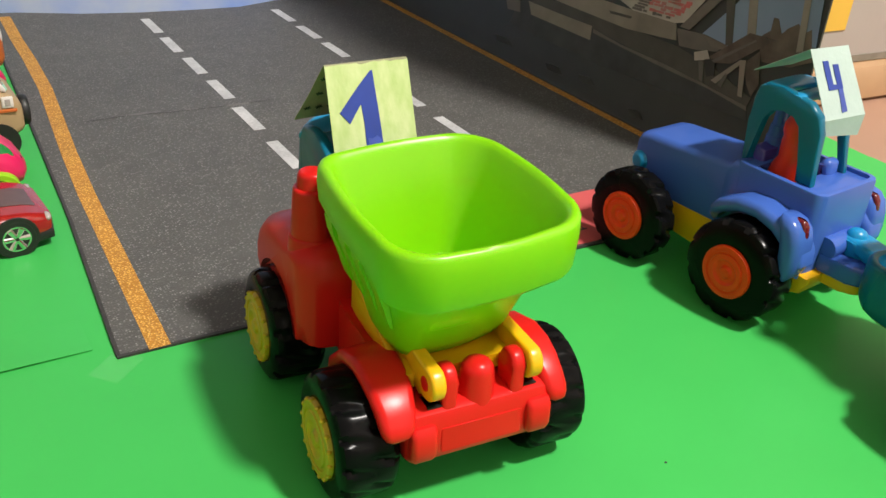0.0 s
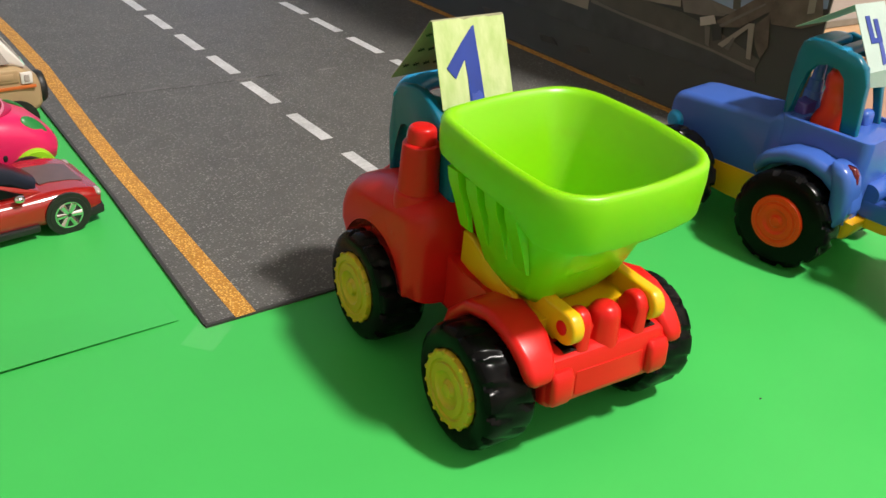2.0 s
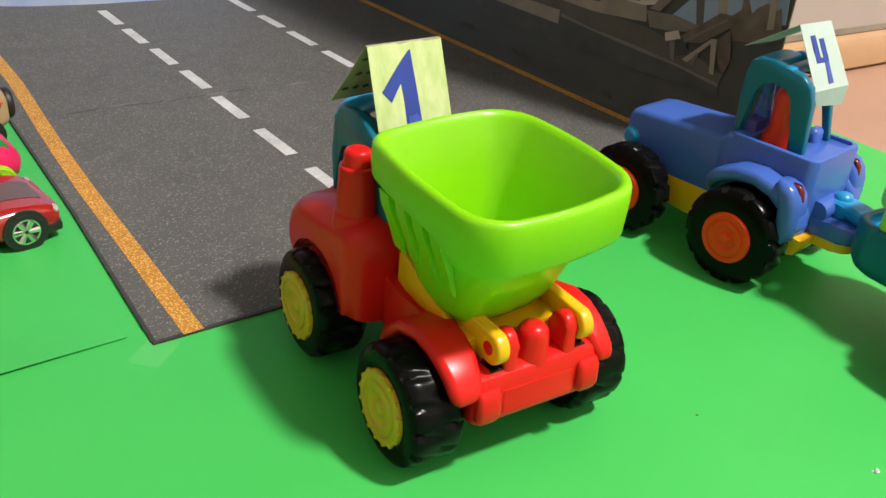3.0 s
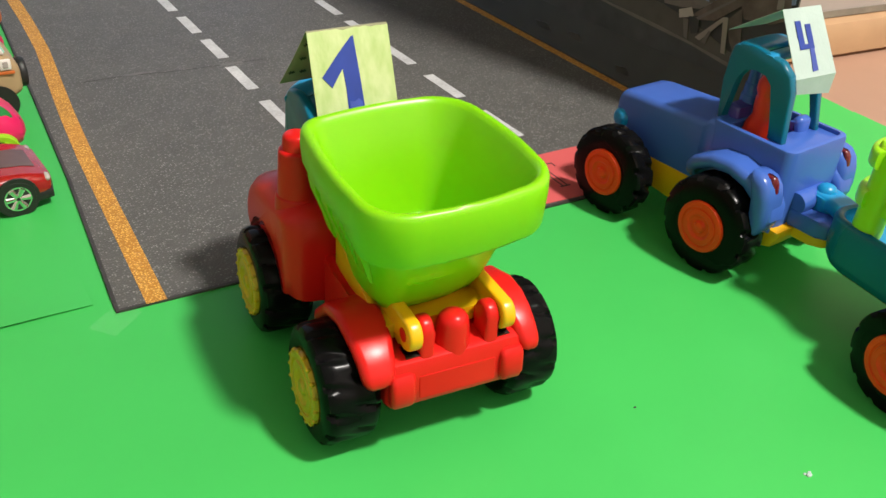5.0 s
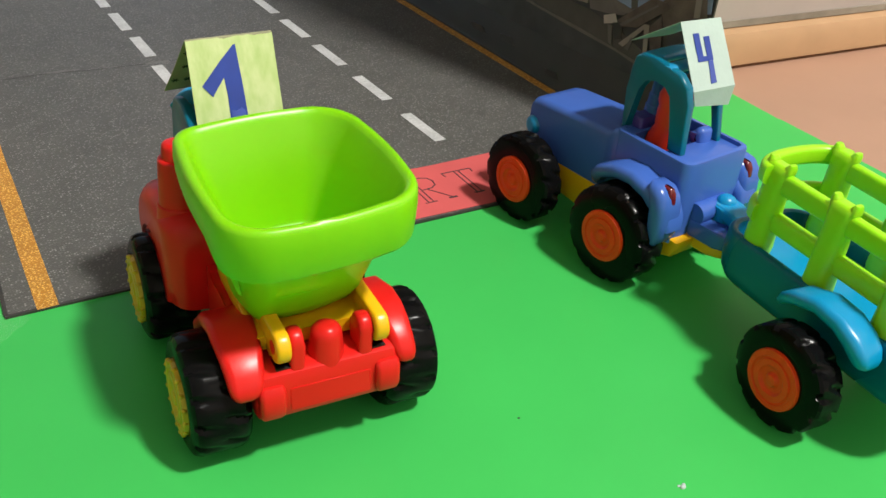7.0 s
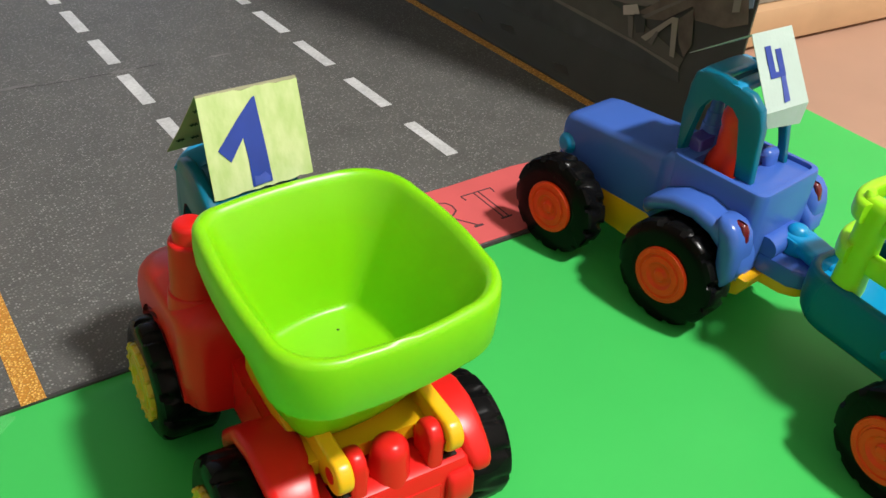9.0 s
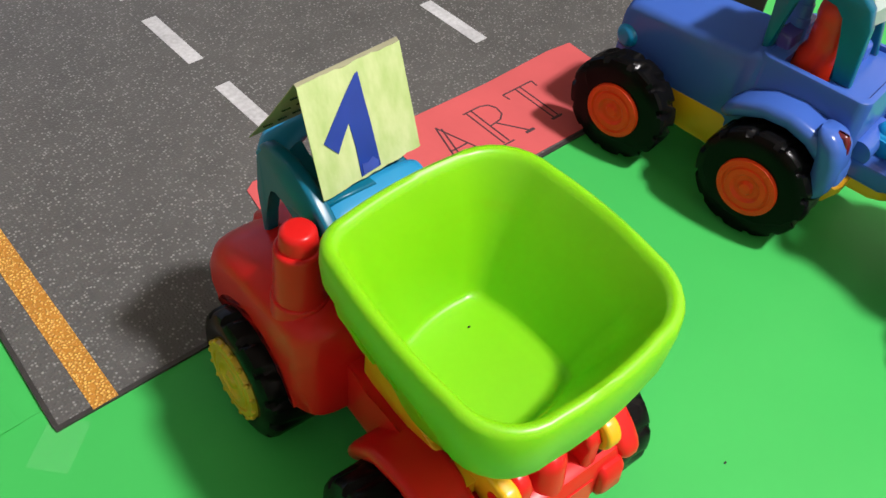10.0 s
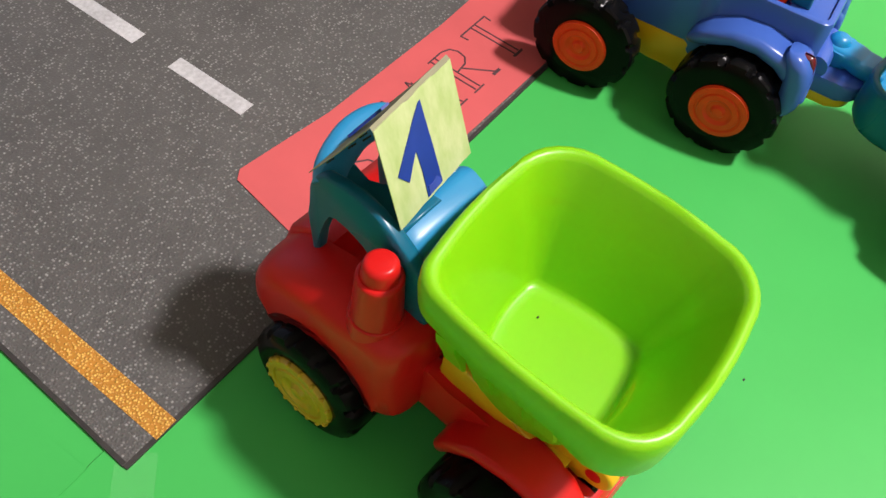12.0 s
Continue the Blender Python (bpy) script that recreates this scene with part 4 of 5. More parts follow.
for s in (-1, 1):
    add_wheel(tractor, f_tyre, k_hub_front, -0.0550 if s < 0 else 0.0430, TW, 0.0276, s)
    add_wheel(tractor, k_tyre, k_hub, -0.0555 if s < 0 else 0.0435, 0.0, TR_R, s)
bm = bmesh.new()
prism(bm, [(-0.033, 0.030), (-0.028, 0.0215), (-0.018, 0.0185), (0.020, 0.0160), (0.034, 0.0170), (0.046, 0.0210), (0.088, 0.0220), (0.092, 0.0375), (0.020, 0.0385), (0.010, 0.034), (-0.033, 0.034)][::-1], TX - 0.0242, TX + 0.0242, 0.002)
part("underframe", bm, YELLOW, tractor, "yellow lower frame")
bm = bmesh.new()
HOOD = [(0.015, -0.0050, 0.0266, 0.030, 0.0786, 0.004), (0.0235, -0.0052, 0.0262, 0.030, 0.0784, 0.004), (0.0275, -0.0056, 0.0255, 0.030, 0.0778, 0.004), (0.0300, -0.0068, 0.0232, 0.030, 0.0752, 0.004), (0.0325, -0.0078, 0.0216, 0.030, 0.0738, 0.004), (0.060, -0.0085, 0.0208, 0.030, 0.0724, 0.0042), (0.088, -0.0090, 0.0204, 0.031, 0.0710, 0.0046), (0.0945, -0.0090, 0.0200, 0.032, 0.0698, 0.005), (0.0972, -0.0090, 0.0192, 0.033, 0.0680, 0.006), (0.0985, -0.0090, 0.0176, 0.035, 0.0652, 0.006)]
loft(bm, [[(cx + x, y, (z0 + z1) / 2 + z) for x, z in rrect(hw, (z1 - z0) / 2, r, 5)] for y, cx, hw, z0, z1, r in HOOD])
part("hood", bm, BLUE, tractor)
for x0, x1 in ((-0.0225, -0.0315), (0.0045, 0.0135)):
    bm = bmesh.new()
    rod(bm, (x0, 0.0915, 0.0520), (x1, 0.0935, 0.0520), 0.0068, 0.0064, 22, 0.0035)
    part("headlight", bm, CYAN, tractor, "light blue round headlight")
# open cab tub
bm = bmesh.new()
outer = [(x - 0.0050, y) for x, y in rrect(0.0268, 0.0270, 0.0055, 5)]
inner = [(x - 0.0050, y) for x, y in rrect(0.0232, 0.0235, 0.004, 5)]


def tub(pts, z, k=1.0, cy=-0.0010):
    return [(-0.0050 + (x + 0.0050) * k, y * k + cy, z) for x, y in pts]


loft(bm, [tub(outer, 0.030), tub(outer, 0.0770), tub(outer, 0.0786, 0.985), tub(outer, 0.0790, 0.965), tub(inner, 0.0790, 1.02), tub(inner, 0.0775), tub(inner, 0.056)])
part("cab_tub", bm, BLUE, tractor)
bm = bmesh.new()
box(bm, -0.0281, 0.0181, -0.0245, -0.0060, 0.0560, 0.0772, 0.001)
part("rear_deck", bm, BLUE, tractor)
bm = bmesh.new()
prism(bm, [(-0.0105, 0.074), (-0.0025, 0.074), (-0.0035, 0.0815), *arc(-0.0065, 0.0818, 0.0036, 20, 160, 8)], -0.0012, 0.0112, 0.0042, 5)
part("seat", bm, BLUE, tractor, "", 60)
bm = bmesh.new()
prism(bm, [(0.0170, 0.070), (0.0290, 0.070), (0.0290, 0.0800), (0.0240, 0.0865), (0.0175, 0.0850)], -0.0200, 0.0080, 0.0022, 3)
part("dashboard", bm, NAVY, tractor, "dark violet blue dashboard block")
for nm, z0, z1, r0, r1, rr in (("exhaust_base", 0.070, 0.0900, 0.0058, 0.0052, 0.0008), ("exhaust_collar", 0.0898, 0.0965, 0.0046, 0.0042, 0.0008), ("exhaust_pipe", 0.0962, 0.1060, 0.0036, 0.0031, 0.0010)):
    bm = bmesh.new()
    rod(bm, (-0.0060, 0.0222, z0), (-0.0060, 0.0222, z1), r0, r1, 18, rr)
    part(nm, bm, BLUE, tractor)
for s in (-1, 1):
    xc = TX + s * 0.0318
    bm = arch(0.0, TR_R, [(24, 0.0330, 0.0010, xc - s * 0.0070, 0.0030), (31, 0.0338, 0.0026, xc - s * 0.0045, 0.0055), (42, 0.0345, 0.0036, xc - s * 0.0018, 0.0080), (55, 0.0350, 0.0040, xc, 0.0098), (75, 0.0352, 0.0042, xc, 0.0100), (95, 0.0352, 0.0043, xc, 0.0100),
                          (115, 0.0352, 0.0046, xc, 0.0100), (132, 0.0350, 0.0050, xc, 0.0098), (145, 0.0345, 0.0046, xc, 0.0090), (155, 0.0335, 0.0030, xc, 0.0070)])
    part("rear_fender", bm, BLUE, tractor, "", 60)
    bm = bmesh.new()
    cx = TX + s * 0.0348
    loft(bm, [[(cx + x, -0.0262 + yo + y, z) for x, y in rrect(hx, hy, hy * 0.85, 5)] for hx, hy, yo, z in ((0.0034, 0.0018, 0.003, 0.0325), (0.0066, 0.0034, 0.002, 0.0336), (0.0082, 0.0044, 0.001, 0.0365), (0.0090, 0.0052, 0.0, 0.041), (0.0092, 0.0058, 0.0, 0.048), (0.0090, 0.0062, 0.001, 0.056), (0.0088, 0.0062, 0.003, 0.0625), (0.0078, 0.0052, 0.0055, 0.0665), (0.0050, 0.0030, 0.0075, 0.0685))])
    flare = part("fender_flare", bm, BLUE, tractor, "", 60)
    bm = bmesh.new()
    loft(bm, [[(cx - 0.0015 - s * 0.0015 + x, -0.0262 + yo + y, z + 0.0026) for x, y in rrect(0.0025 * k, 0.0046, 0.0016, 3)] for k, z, yo in ((0.6, 0.0560, 0.0004), (0.95, 0.0570, 0.0004), (1.0, 0.0620, 0.0014), (0.9, 0.0645, 0.0030), (0.4, 0.0655, 0.0040))])
    part("tail_light", bm, TAIL_RED, flare, "dark red tail light")
bm = bmesh.new()
rod(bm, (TX - 0.0130, -0.0300, 0.0475), (TX + 0.0130, -0.0300, 0.0475), 0.0062, None, 20)
part("rear_roller", bm, BLUE, tractor)
bm = bmesh.new()
prism(bm, [(-0.002 + x, -0.038 + y) for x, y in rrect(0.0175, 0.0185, 0.010, 6)], 0.0345, 0.0440, 0.0018, 3, axis="z")
part("hitch_plate", bm, BLUE, tractor)
bm = bmesh.new()
prism(bm, [(-0.002 + x, -0.036 + y) for x, y in rrect(0.0168, 0.0178, 0.010, 6)], 0.0285, 0.0346, 0.0015, 3, axis="z")
part("hitch_underplate", bm, YELLOW, tractor, "yellow lower hitch plate")
# roll cage
cab = new("roll_cage")
cab.parent = tractor
outer_c = [(0.0288, 0.0765), (0.0300, 0.1000), (0.0300, 0.1120), (0.0284, 0.1190), (0.0240, 0.1222), (0.0150, 0.1222), (-0.0030, 0.1195), (-0.0098, 0.1140), (-0.0122, 0.1050), (-0.0150, 0.0770)]
hole_c = [(-0.0050, 0.0770), (-0.0032, 0.0990), (-0.0010, 0.1065), (0.0040, 0.1110), (0.0115, 0.1122), (0.0186, 0.1102), (0.0232, 0.1030), (0.0243, 0.0765)]
bm = bmesh.new()
prism(bm, (outer_c + hole_c)[::-1], -0.0240, -0.0185, 0.0016, 3)
part("cage_side", bm, TEAL, cab, "", 65)
right_c = [(0.0300, 0.0765), (0.0275, 0.1130), (0.0245, 0.1195), (0.0180, 0.1222), (0.0020, 0.1195), (-0.0022, 0.1140), (-0.0060, 0.1050), (-0.0125, 0.0770)]
right_h = [(-0.0082, 0.0770), (-0.0018, 0.1040), (0.0018, 0.1100), (0.0060, 0.1125), (0.0140, 0.1120), (0.0200, 0.1080), (0.0235, 0.0980), (0.0252, 0.0765)]
bm = bmesh.new()
prism(bm, (right_c + right_h)[::-1], 0.0105, 0.0150, 0.0012, 2)
part("cage_side", bm, TEAL, cab, "", 65)
for y, w in ((0.0218, 0.0056), (0.0060, 0.0036)):
    bm = bmesh.new()
    sweep(bm, [(-0.0235, y, 0.1180), (-0.016, y, 0.1190), (0.004, y, 0.1192), (0.0140, y, 0.1180)], rrect(w, 0.0026, 0.0022, 4), (0, 1, 0))
    part("roof_bar", bm, TEAL_LIT, cab, "teal roof bar in a lit tone")
# driver figure: a plain doll shape
bm = bmesh.new()
DOLL = [(0.0010, 0.058, 0.002), (0.0100, 0.060, 0.002), (0.0112, 0.070, 0.002), (0.0104, 0.078, 0.001), (0.0094, 0.084, -0.001), (0.0098, 0.089, -0.001), (0.0094, 0.0935, -0.0005), (0.0086, 0.0955, 0.0), (0.0096, 0.0985, 0.0), (0.0096, 0.1025, 0.0), (0.0076, 0.1070, 0.0), (0.0040, 0.1092, 0.0), (0.0006, 0.1097, 0.0)]
loft(bm, [[(-0.0110 + r * math.cos(t * math.pi / 10), 0.0050 + yo + 0.98 * r * math.sin(t * math.pi / 10), z) for t in range(20)] for r, z, yo in DOLL])
doll = tagged(new("toy_driver", finish("toy_driver", bm, DOLL_RED, 60)), "plain red plastic driver doll seated in the tractor cab", "doll")
doll.matrix_world = tractor.matrix_world.copy()

sign4 = thing("number_sign", tractor.matrix_world.copy(), "folded pale mint paper sign with painted blue number 4", "paper sign", "race number signs")
BL, BR = Vector((-0.0182, -0.0098, 0.1112)), Vector((0.0108, -0.0143, 0.1120))
TL, TR = Vector((-0.0170, 0.0095, 0.1430)), Vector((0.0135, 0.0069, 0.1424))
FL, FR = Vector((-0.0195, 0.0370, 0.1245)), Vector((0.0100, 0.0340, 0.1247))
LL, LR = Vector((-0.0140, -0.0098, 0.1022)), Vector((0.0104, -0.0138, 0.1004))
paper([BL, BL.lerp(TL, 0.5), TL], [BR, BR.lerp(TR, 0.5), TR], 0.0003, PAPER_WHITE, "front_flap", sign4)
paper([TL, FL], [TR, FR], 0.0003, PAPER_WHITE, "back_flap", sign4)
paper([LL, BL], [LR, BR], 0.0003, PAPER_WHITE, "lower_flap", sign4)
four = [(0.235, 0.405), (0.60, 0.405), (0.605, 0.755), (0.465, 0.755), (0.465, 0.475), (0.375, 0.48), (0.37, 0.815), (0.23, 0.815)]
painted(sign4, BL, BR - BL, TL - BL, four, BLUE_INK, "number", 0.0003, TR - BR - TL + BL)
painted(sign4, BL, BR - BL, TL - BL, [(0.44, 0.075), (0.575, 0.085), (0.585, 0.404), (0.475, 0.404)], PALE_INK, "number_stem", 0.0003, TR - BR - TL + BL)

# ---- trailer ----
trailer = thing("toy_trailer", pose(0.4076, 0.1495, 0.0008, 0, 0, -6.0), "teal toy trailer with lime fence, hitched to the tractor", "toy trailer")
for s in (-1, 1):
    add_wheel(trailer, l_tyre, k_hub, -0.0556 if s < 0 else 0.0600, -0.0035, 0.0260, s)
bm = bmesh.new()
o1, i1 = rrect(0.0305, 0.0680, 0.016, 7), rrect(0.0262, 0.0637, 0.012, 7)
def bed(pts, z, k=1.0):
    return [(0.0030 + x * k, 0.012 + y * k, z) for x, y in pts]
loft(bm, [bed(o1, 0.0300, 0.90), bed(o1, 0.0320, 0.95), bed(o1, 0.0360, 0.985), bed(o1, 0.042), bed(o1, 0.0560), bed(o1, 0.0574, 0.99), bed(o1, 0.0580, 0.97), bed(i1, 0.0580, 1.02), bed(i1, 0.0572), bed(i1, 0.0445)])
part("bed", bm, TEAL, trailer, "deep teal trailer tub", 50)
bm = bmesh.new()
prism(bm, [(0.0030 + x, 0.012 + y) for x, y in rrect(0.0260, 0.0635, 0.012, 6)], 0.0446, 0.0490, 0.0005, 1, axis="z")
part("bed_floor", bm, CYAN, trailer, "bright cyan trailer floor")
for xc in (-0.0350, 0.0410):
    q = 0.0025 if xc < 0 else -0.0025
    bm = arch(-0.0045, TR_R, [(30, 0.0335, 0.0008, xc + 2 * q, 0.0030), (36, 0.0335, 0.0018, xc + 1.5 * q, 0.0055), (46, 0.0338, 0.0028, xc + q, 0.0078), (62, 0.0340, 0.0034, xc, 0.0088), (85, 0.0342, 0.0038, xc, 0.0090), (106, 0.0342, 0.0042, xc, 0.0090), (122, 0.0340, 0.0045, xc, 0.0088), (132, 0.0336, 0.0045, xc, 0.0082), (139, 0.0332, 0.0038, xc, 0.0068), (143, 0.0330, 0.0022, xc, 0.0048), (144.5, 0.0330, 0.0008, xc, 0.0025)])
    part("fender", bm, CYAN, trailer, "cyan wheel arch", 60)
bm = bmesh.new()
sweep(bm, [(0.001, 0.074, 0.0470), (0.001, 0.081, 0.0475), (0, 0.087, 0.0482), (0, 0.092, 0.0490), (0, 0.1045, 0.0490)], rrect(0.0080, 0.0042, 0.003, 4), (1, 0, 0))
arm = part("drawbar", bm, CYAN, trailer, "cyan coupling arm")
bm = bmesh.new()
prism(bm, [(x, 0.1000 + y) for x, y in rrect(0.0085, 0.0090, 0.006, 6)], 0.0440, 0.0520, 0.001, 2, axis="z")
part("coupling_plate", bm, CYAN, arm)
bm = bmesh.new()
rod(bm, (0, 0.1016, 0.044), (0, 0.1016, 0.0568), 0.0060, 0.0058, 22, 0.0048)
part("coupling_pin", bm, CYAN, arm)
fence = new("fence")
fence.parent = trailer
FENCE_L, FENCE_R = -0.0192, 0.0252
for fx in (FENCE_L, FENCE_R):
    for y in (0.0578, 0.0176, -0.0226):
        bm = bmesh.new()
        loft(bm, [[(fx + x, y + q, z) for x, q in rrect(hx, hy, 0.9 * min(hx, hy), 5)] for hx, hy, z in ((0.0058, 0.0066, 0.0500), (0.0066, 0.0076, 0.0570), (0.0064, 0.0074, 0.0610), (0.0052, 0.0066, 0.0900), (0.0050, 0.0070, 0.0965), (0.0042, 0.0074, 0.1000), (0.0024, 0.0070, 0.1012))])
        for d in (-1, 1):
            loft(bm, [[(fx + x, y + d * off + q, z) for x, q in rrect(hx, hy, 0.9 * hy, 3)] for hx, hy, z, off in ((0.0036, 0.0022, 0.0980, 0.0050), (0.0032, 0.0022, 0.1010, 0.0056), (0.0020, 0.0012, 0.1032, 0.0062))])
        part("post", bm, BRIGHT_LIME, fence, "", 50)
    for z in (0.0720, 0.0925):
        bm = bmesh.new()
        box(bm, fx - 0.0030, fx + 0.0030, -0.0400, 0.0578, z - 0.0052, z + 0.0052, 0.0020, 3)
        part("rail", bm, BRIGHT_LIME, fence)
mid = (FENCE_L + FENCE_R) / 2
for z in (0.0740, 0.0950):
    bm = bmesh.new()
    sweep(bm, [(mid + x, y, z) for x, y in ((-0.0275, 0.0590), (-0.0255, 0.0640), (-0.0180, 0.0690), (-0.0070, 0.0715), (0.0070, 0.0715), (0.0180, 0.0690), (0.0255, 0.0640), (0.0275, 0.0590))], rrect(0.0050, 0.0030, 0.0026, 4), (0, 0, 1))
    part("rail", bm, BRIGHT_LIME, fence, "", 50)

# ---- parked small cars ----
def car_loft(bm, secs, n=6):
    """secs: (x, half width, bottom, top, corner radius) along the length."""
    return loft(bm, [[(x, y, (z0 + z1) / 2 + z) for y, z in rrect(hw, (z1 - z0) / 2, r, n)] for x, hw, z0, z1, r in secs])


def car_wheel(parent, r, w, x, y, s, tyre_mat, rim_mat, spokes=5, hub=0.70):
    """Wheel about the y axis; s is the side that it looks to."""
    bm = bmesh.new()
    lathe(bm, [(r * hub, -w / 2), (r * 0.93, -w / 2), (r, -w / 2 + w * 0.15), (r, w / 2 - w * 0.15), (r * 0.93, w / 2), (r * hub, w / 2), (r * hub, w * 0.1), (r * 0.1, w * 0.1), (r * 0.1, -w * 0.1), (r * hub, -w * 0.1)], 32)
    t = part("wheel", bm, tyre_mat, parent)
    t.matrix_local = pose(x, y, r, 0, 0, 90 if s > 0 else -90)
    bm = bmesh.new()
    lathe(bm, [(r * hub, w * 0.2), (r * hub, w * 0.50), (r * hub * 0.88, w * 0.50), (r * hub * 0.86, w * 0.2)], 32)
    for k in range(spokes):
        a = 2 * math.pi * k / spokes
        rod(bm, (w * 0.36, r * 0.10 * math.cos(a), r * 0.10 * math.sin(a)), (w * 0.38, r * hub * 0.9 * math.cos(a), r * hub * 0.9 * math.sin(a)), r * 0.15, r * 0.21, 10)
    lathe(bm, [(r * 0.34, w * 0.2), (r * 0.34, w * 0.46), (r * 0.22, w * 0.50), (r * 0.16, w * 0.44), (r * 0.01, w * 0.44)], 20)
    part("rim", bm, rim_mat, t)
    return t


# red muscle car, origin below the front axle's middle, nose towards +x
red_car = thing("toy_car", pose(0.0385, 0.5255, 0.0006, 0, 0, 5), "red die-cast muscle car with grey bonnet stripe on green card", "toy car", "parked toy cars")
bm = bmesh.new()
car_loft(bm, [(-0.116, 0.021, 0.012, 0.021, 0.004), (-0.111, 0.0255, 0.007, 0.0232, 0.006), (-0.090, 0.0270, 0.005, 0.0240, 0.007), (-0.040, 0.0266, 0.005, 0.0230, 0.007), (-0.018, 0.0268, 0.005, 0.0227, 0.0065),
              (-0.004, 0.0274, 0.005, 0.0236, 0.0065), (0.008, 0.0270, 0.006, 0.0226, 0.006), (0.0155, 0.0255, 0.007, 0.0205, 0.005), (0.0195, 0.0235, 0.008, 0.0182, 0.004), (0.0212, 0.0200, 0.010, 0.0175, 0.003)])
body = part("body", bm, CAR_RED, red_car, "glossy red body")
bm = bmesh.new()
car_loft(bm, [(-0.106, 0.0170, 0.020, 0.0236, 0.001), (-0.080, 0.0200, 0.020, 0.0325, 0.006), (-0.050, 0.0205, 0.020, 0.0345, 0.006), (-0.034, 0.0198, 0.020, 0.0335, 0.006), (-0.010, 0.0205, 0.0205, 0.0235, 0.001)])
cabin = part("cabin", bm, CAR_RED, red_car)
bm = bmesh.new()
rows = []
for k in range(9):
    u = -1 + k / 4
    top, bot = (-0.0325 - 0.0030 * u * u, 0.0350 - 0.0022 * u * u), (-0.0068 - 0.0070 * u * u, 0.0242 + 0.0003 * u * u)
    mid = ((top[0] + bot[0]) / 2 + 0.0012, (top[1] + bot[1]) / 2 + 0.0016)
    rows.append([(top[0], 0.0170 * u, top[1]), (mid[0], 0.0182 * u, mid[1]), (bot[0], 0.0195 * u, bot[1]), (bot[0] - 0.001, 0.0190 * u, bot[1] - 0.003), (top[0] - 0.001, 0.0165 * u, top[1] - 0.003)])
loft(bm, rows)
part("windscreen", bm, BLACK_GLOSS, cabin, "black glossy windscreen")
for s in (-1, 1):
    bm = bmesh.new()
    poly = [(-0.0780, 0.0245), (-0.0190, 0.0245), (-0.0330, 0.0312), (-0.0500, 0.0328), (-0.0740, 0.0310)]
    prism(bm, poly[::1], s * 0.0203 - 0.0008, s * 0.0203 + 0.0010, 0, axis="y")
    part("side_window", bm, BLACK_GLOSS, cabin, "black glossy side window")
    bm = bmesh.new()
    ball(bm, (-0.0230, s * 0.0262, 0.0250), 0.0030, 0.0024, 0.0020)
    part("mirror", bm, CHROME, cabin, "chrome mirror")
    car_wheel(red_car, 0.0107, 0.009, 0.0, s * 0.0240, s, BLACK_MATT, CHROME, 6, 0.70)
    car_wheel(red_car, 0.0107, 0.009, -0.078, s * 0.0240, s, BLACK_MATT, CHROME, 6, 0.70)
    bm = bmesh.new()
    loft(bm, [[(0.0 + 0.0120 * math.cos(t * math.pi / 12), s * 0.0271 + dy, 0.0112 + 0.0120 * math.sin(t * math.pi / 12)) for t in range(24)] for dy in (-0.0012, 0.0003)])
    part("wheel_arch", bm, BLACK_MATT, body, "dark wheel arch")
    bm = bmesh.new()
    box(bm, -0.066, -0.0150, s * 0.0262 - 0.0016, s * 0.0262 + 0.0016, 0.0045, 0.0085, 0.001)
    part("side_skirt", bm, BLACK_MATT, body, "black side skirt")
    bm = bmesh.new()
    ball(bm, (0.0185, s * 0.0205, 0.0172), 0.0022, 0.0042, 0.0022)
    part("headlight", bm, GLASS_GREY, body, "clear smoked headlight")
bm = bmesh.new()
loft(bm, [[(x, -hw, z), (x, hw, z), (x, hw, z - 0.001), (x, -hw, z - 0.001)] for x, hw, z in ((-0.0080, 0.0120, 0.0241), (-0.002, 0.0115, 0.0240), (0.008, 0.0120, 0.0230), (0.0150, 0.0120, 0.0211))])
part("bonnet_stripe", bm, CAR_GREY, body, "worn grey bonnet stripe")
bm = bmesh.new()
prism(bm, [(x, y) for x, y in ((0.011, -0.0268), (0.0205, -0.0245), (0.0232, -0.012), (0.0232, 0.012), (0.0205, 0.0245), (0.011, 0.0268))], 0.0050, 0.0105, 0.0012, axis="z")
part("front_splitter", bm, BLACK_MATT, body, "black front splitter")

# pink fruit-styled car
pink_car = thing("toy_car", pose(0.0375, 0.5850, 0.0006, 0, 0, 3), "hot pink open toy car with seed marks and lime wheels", "toy car", "parked toy cars")
bm = bmesh.new()
car_loft(bm, [(-0.070, 0.012, 0.014, 0.032, 0.006), (-0.064, 0.0210, 0.009, 0.040, 0.010), (-0.045, 0.0240, 0.007, 0.0430, 0.012), (-0.015, 0.0245, 0.007, 0.0430, 0.012), (0.000, 0.0240, 0.007, 0.0410, 0.014), (0.012, 0.0220, 0.008, 0.0350, 0.013), (0.019, 0.0180, 0.010, 0.0280, 0.009), (0.0225, 0.0100, 0.014, 0.0220, 0.004)], 8)
pbody = part("body", bm, HOT_PINK, pink_car)
bm = bmesh.new()
ball(bm, (-0.024, 0, 0.0420), 0.0260, 0.0195, 0.0034, 28)
part("cockpit", bm, DEEP_PINK, pbody, "deep pink cockpit opening")
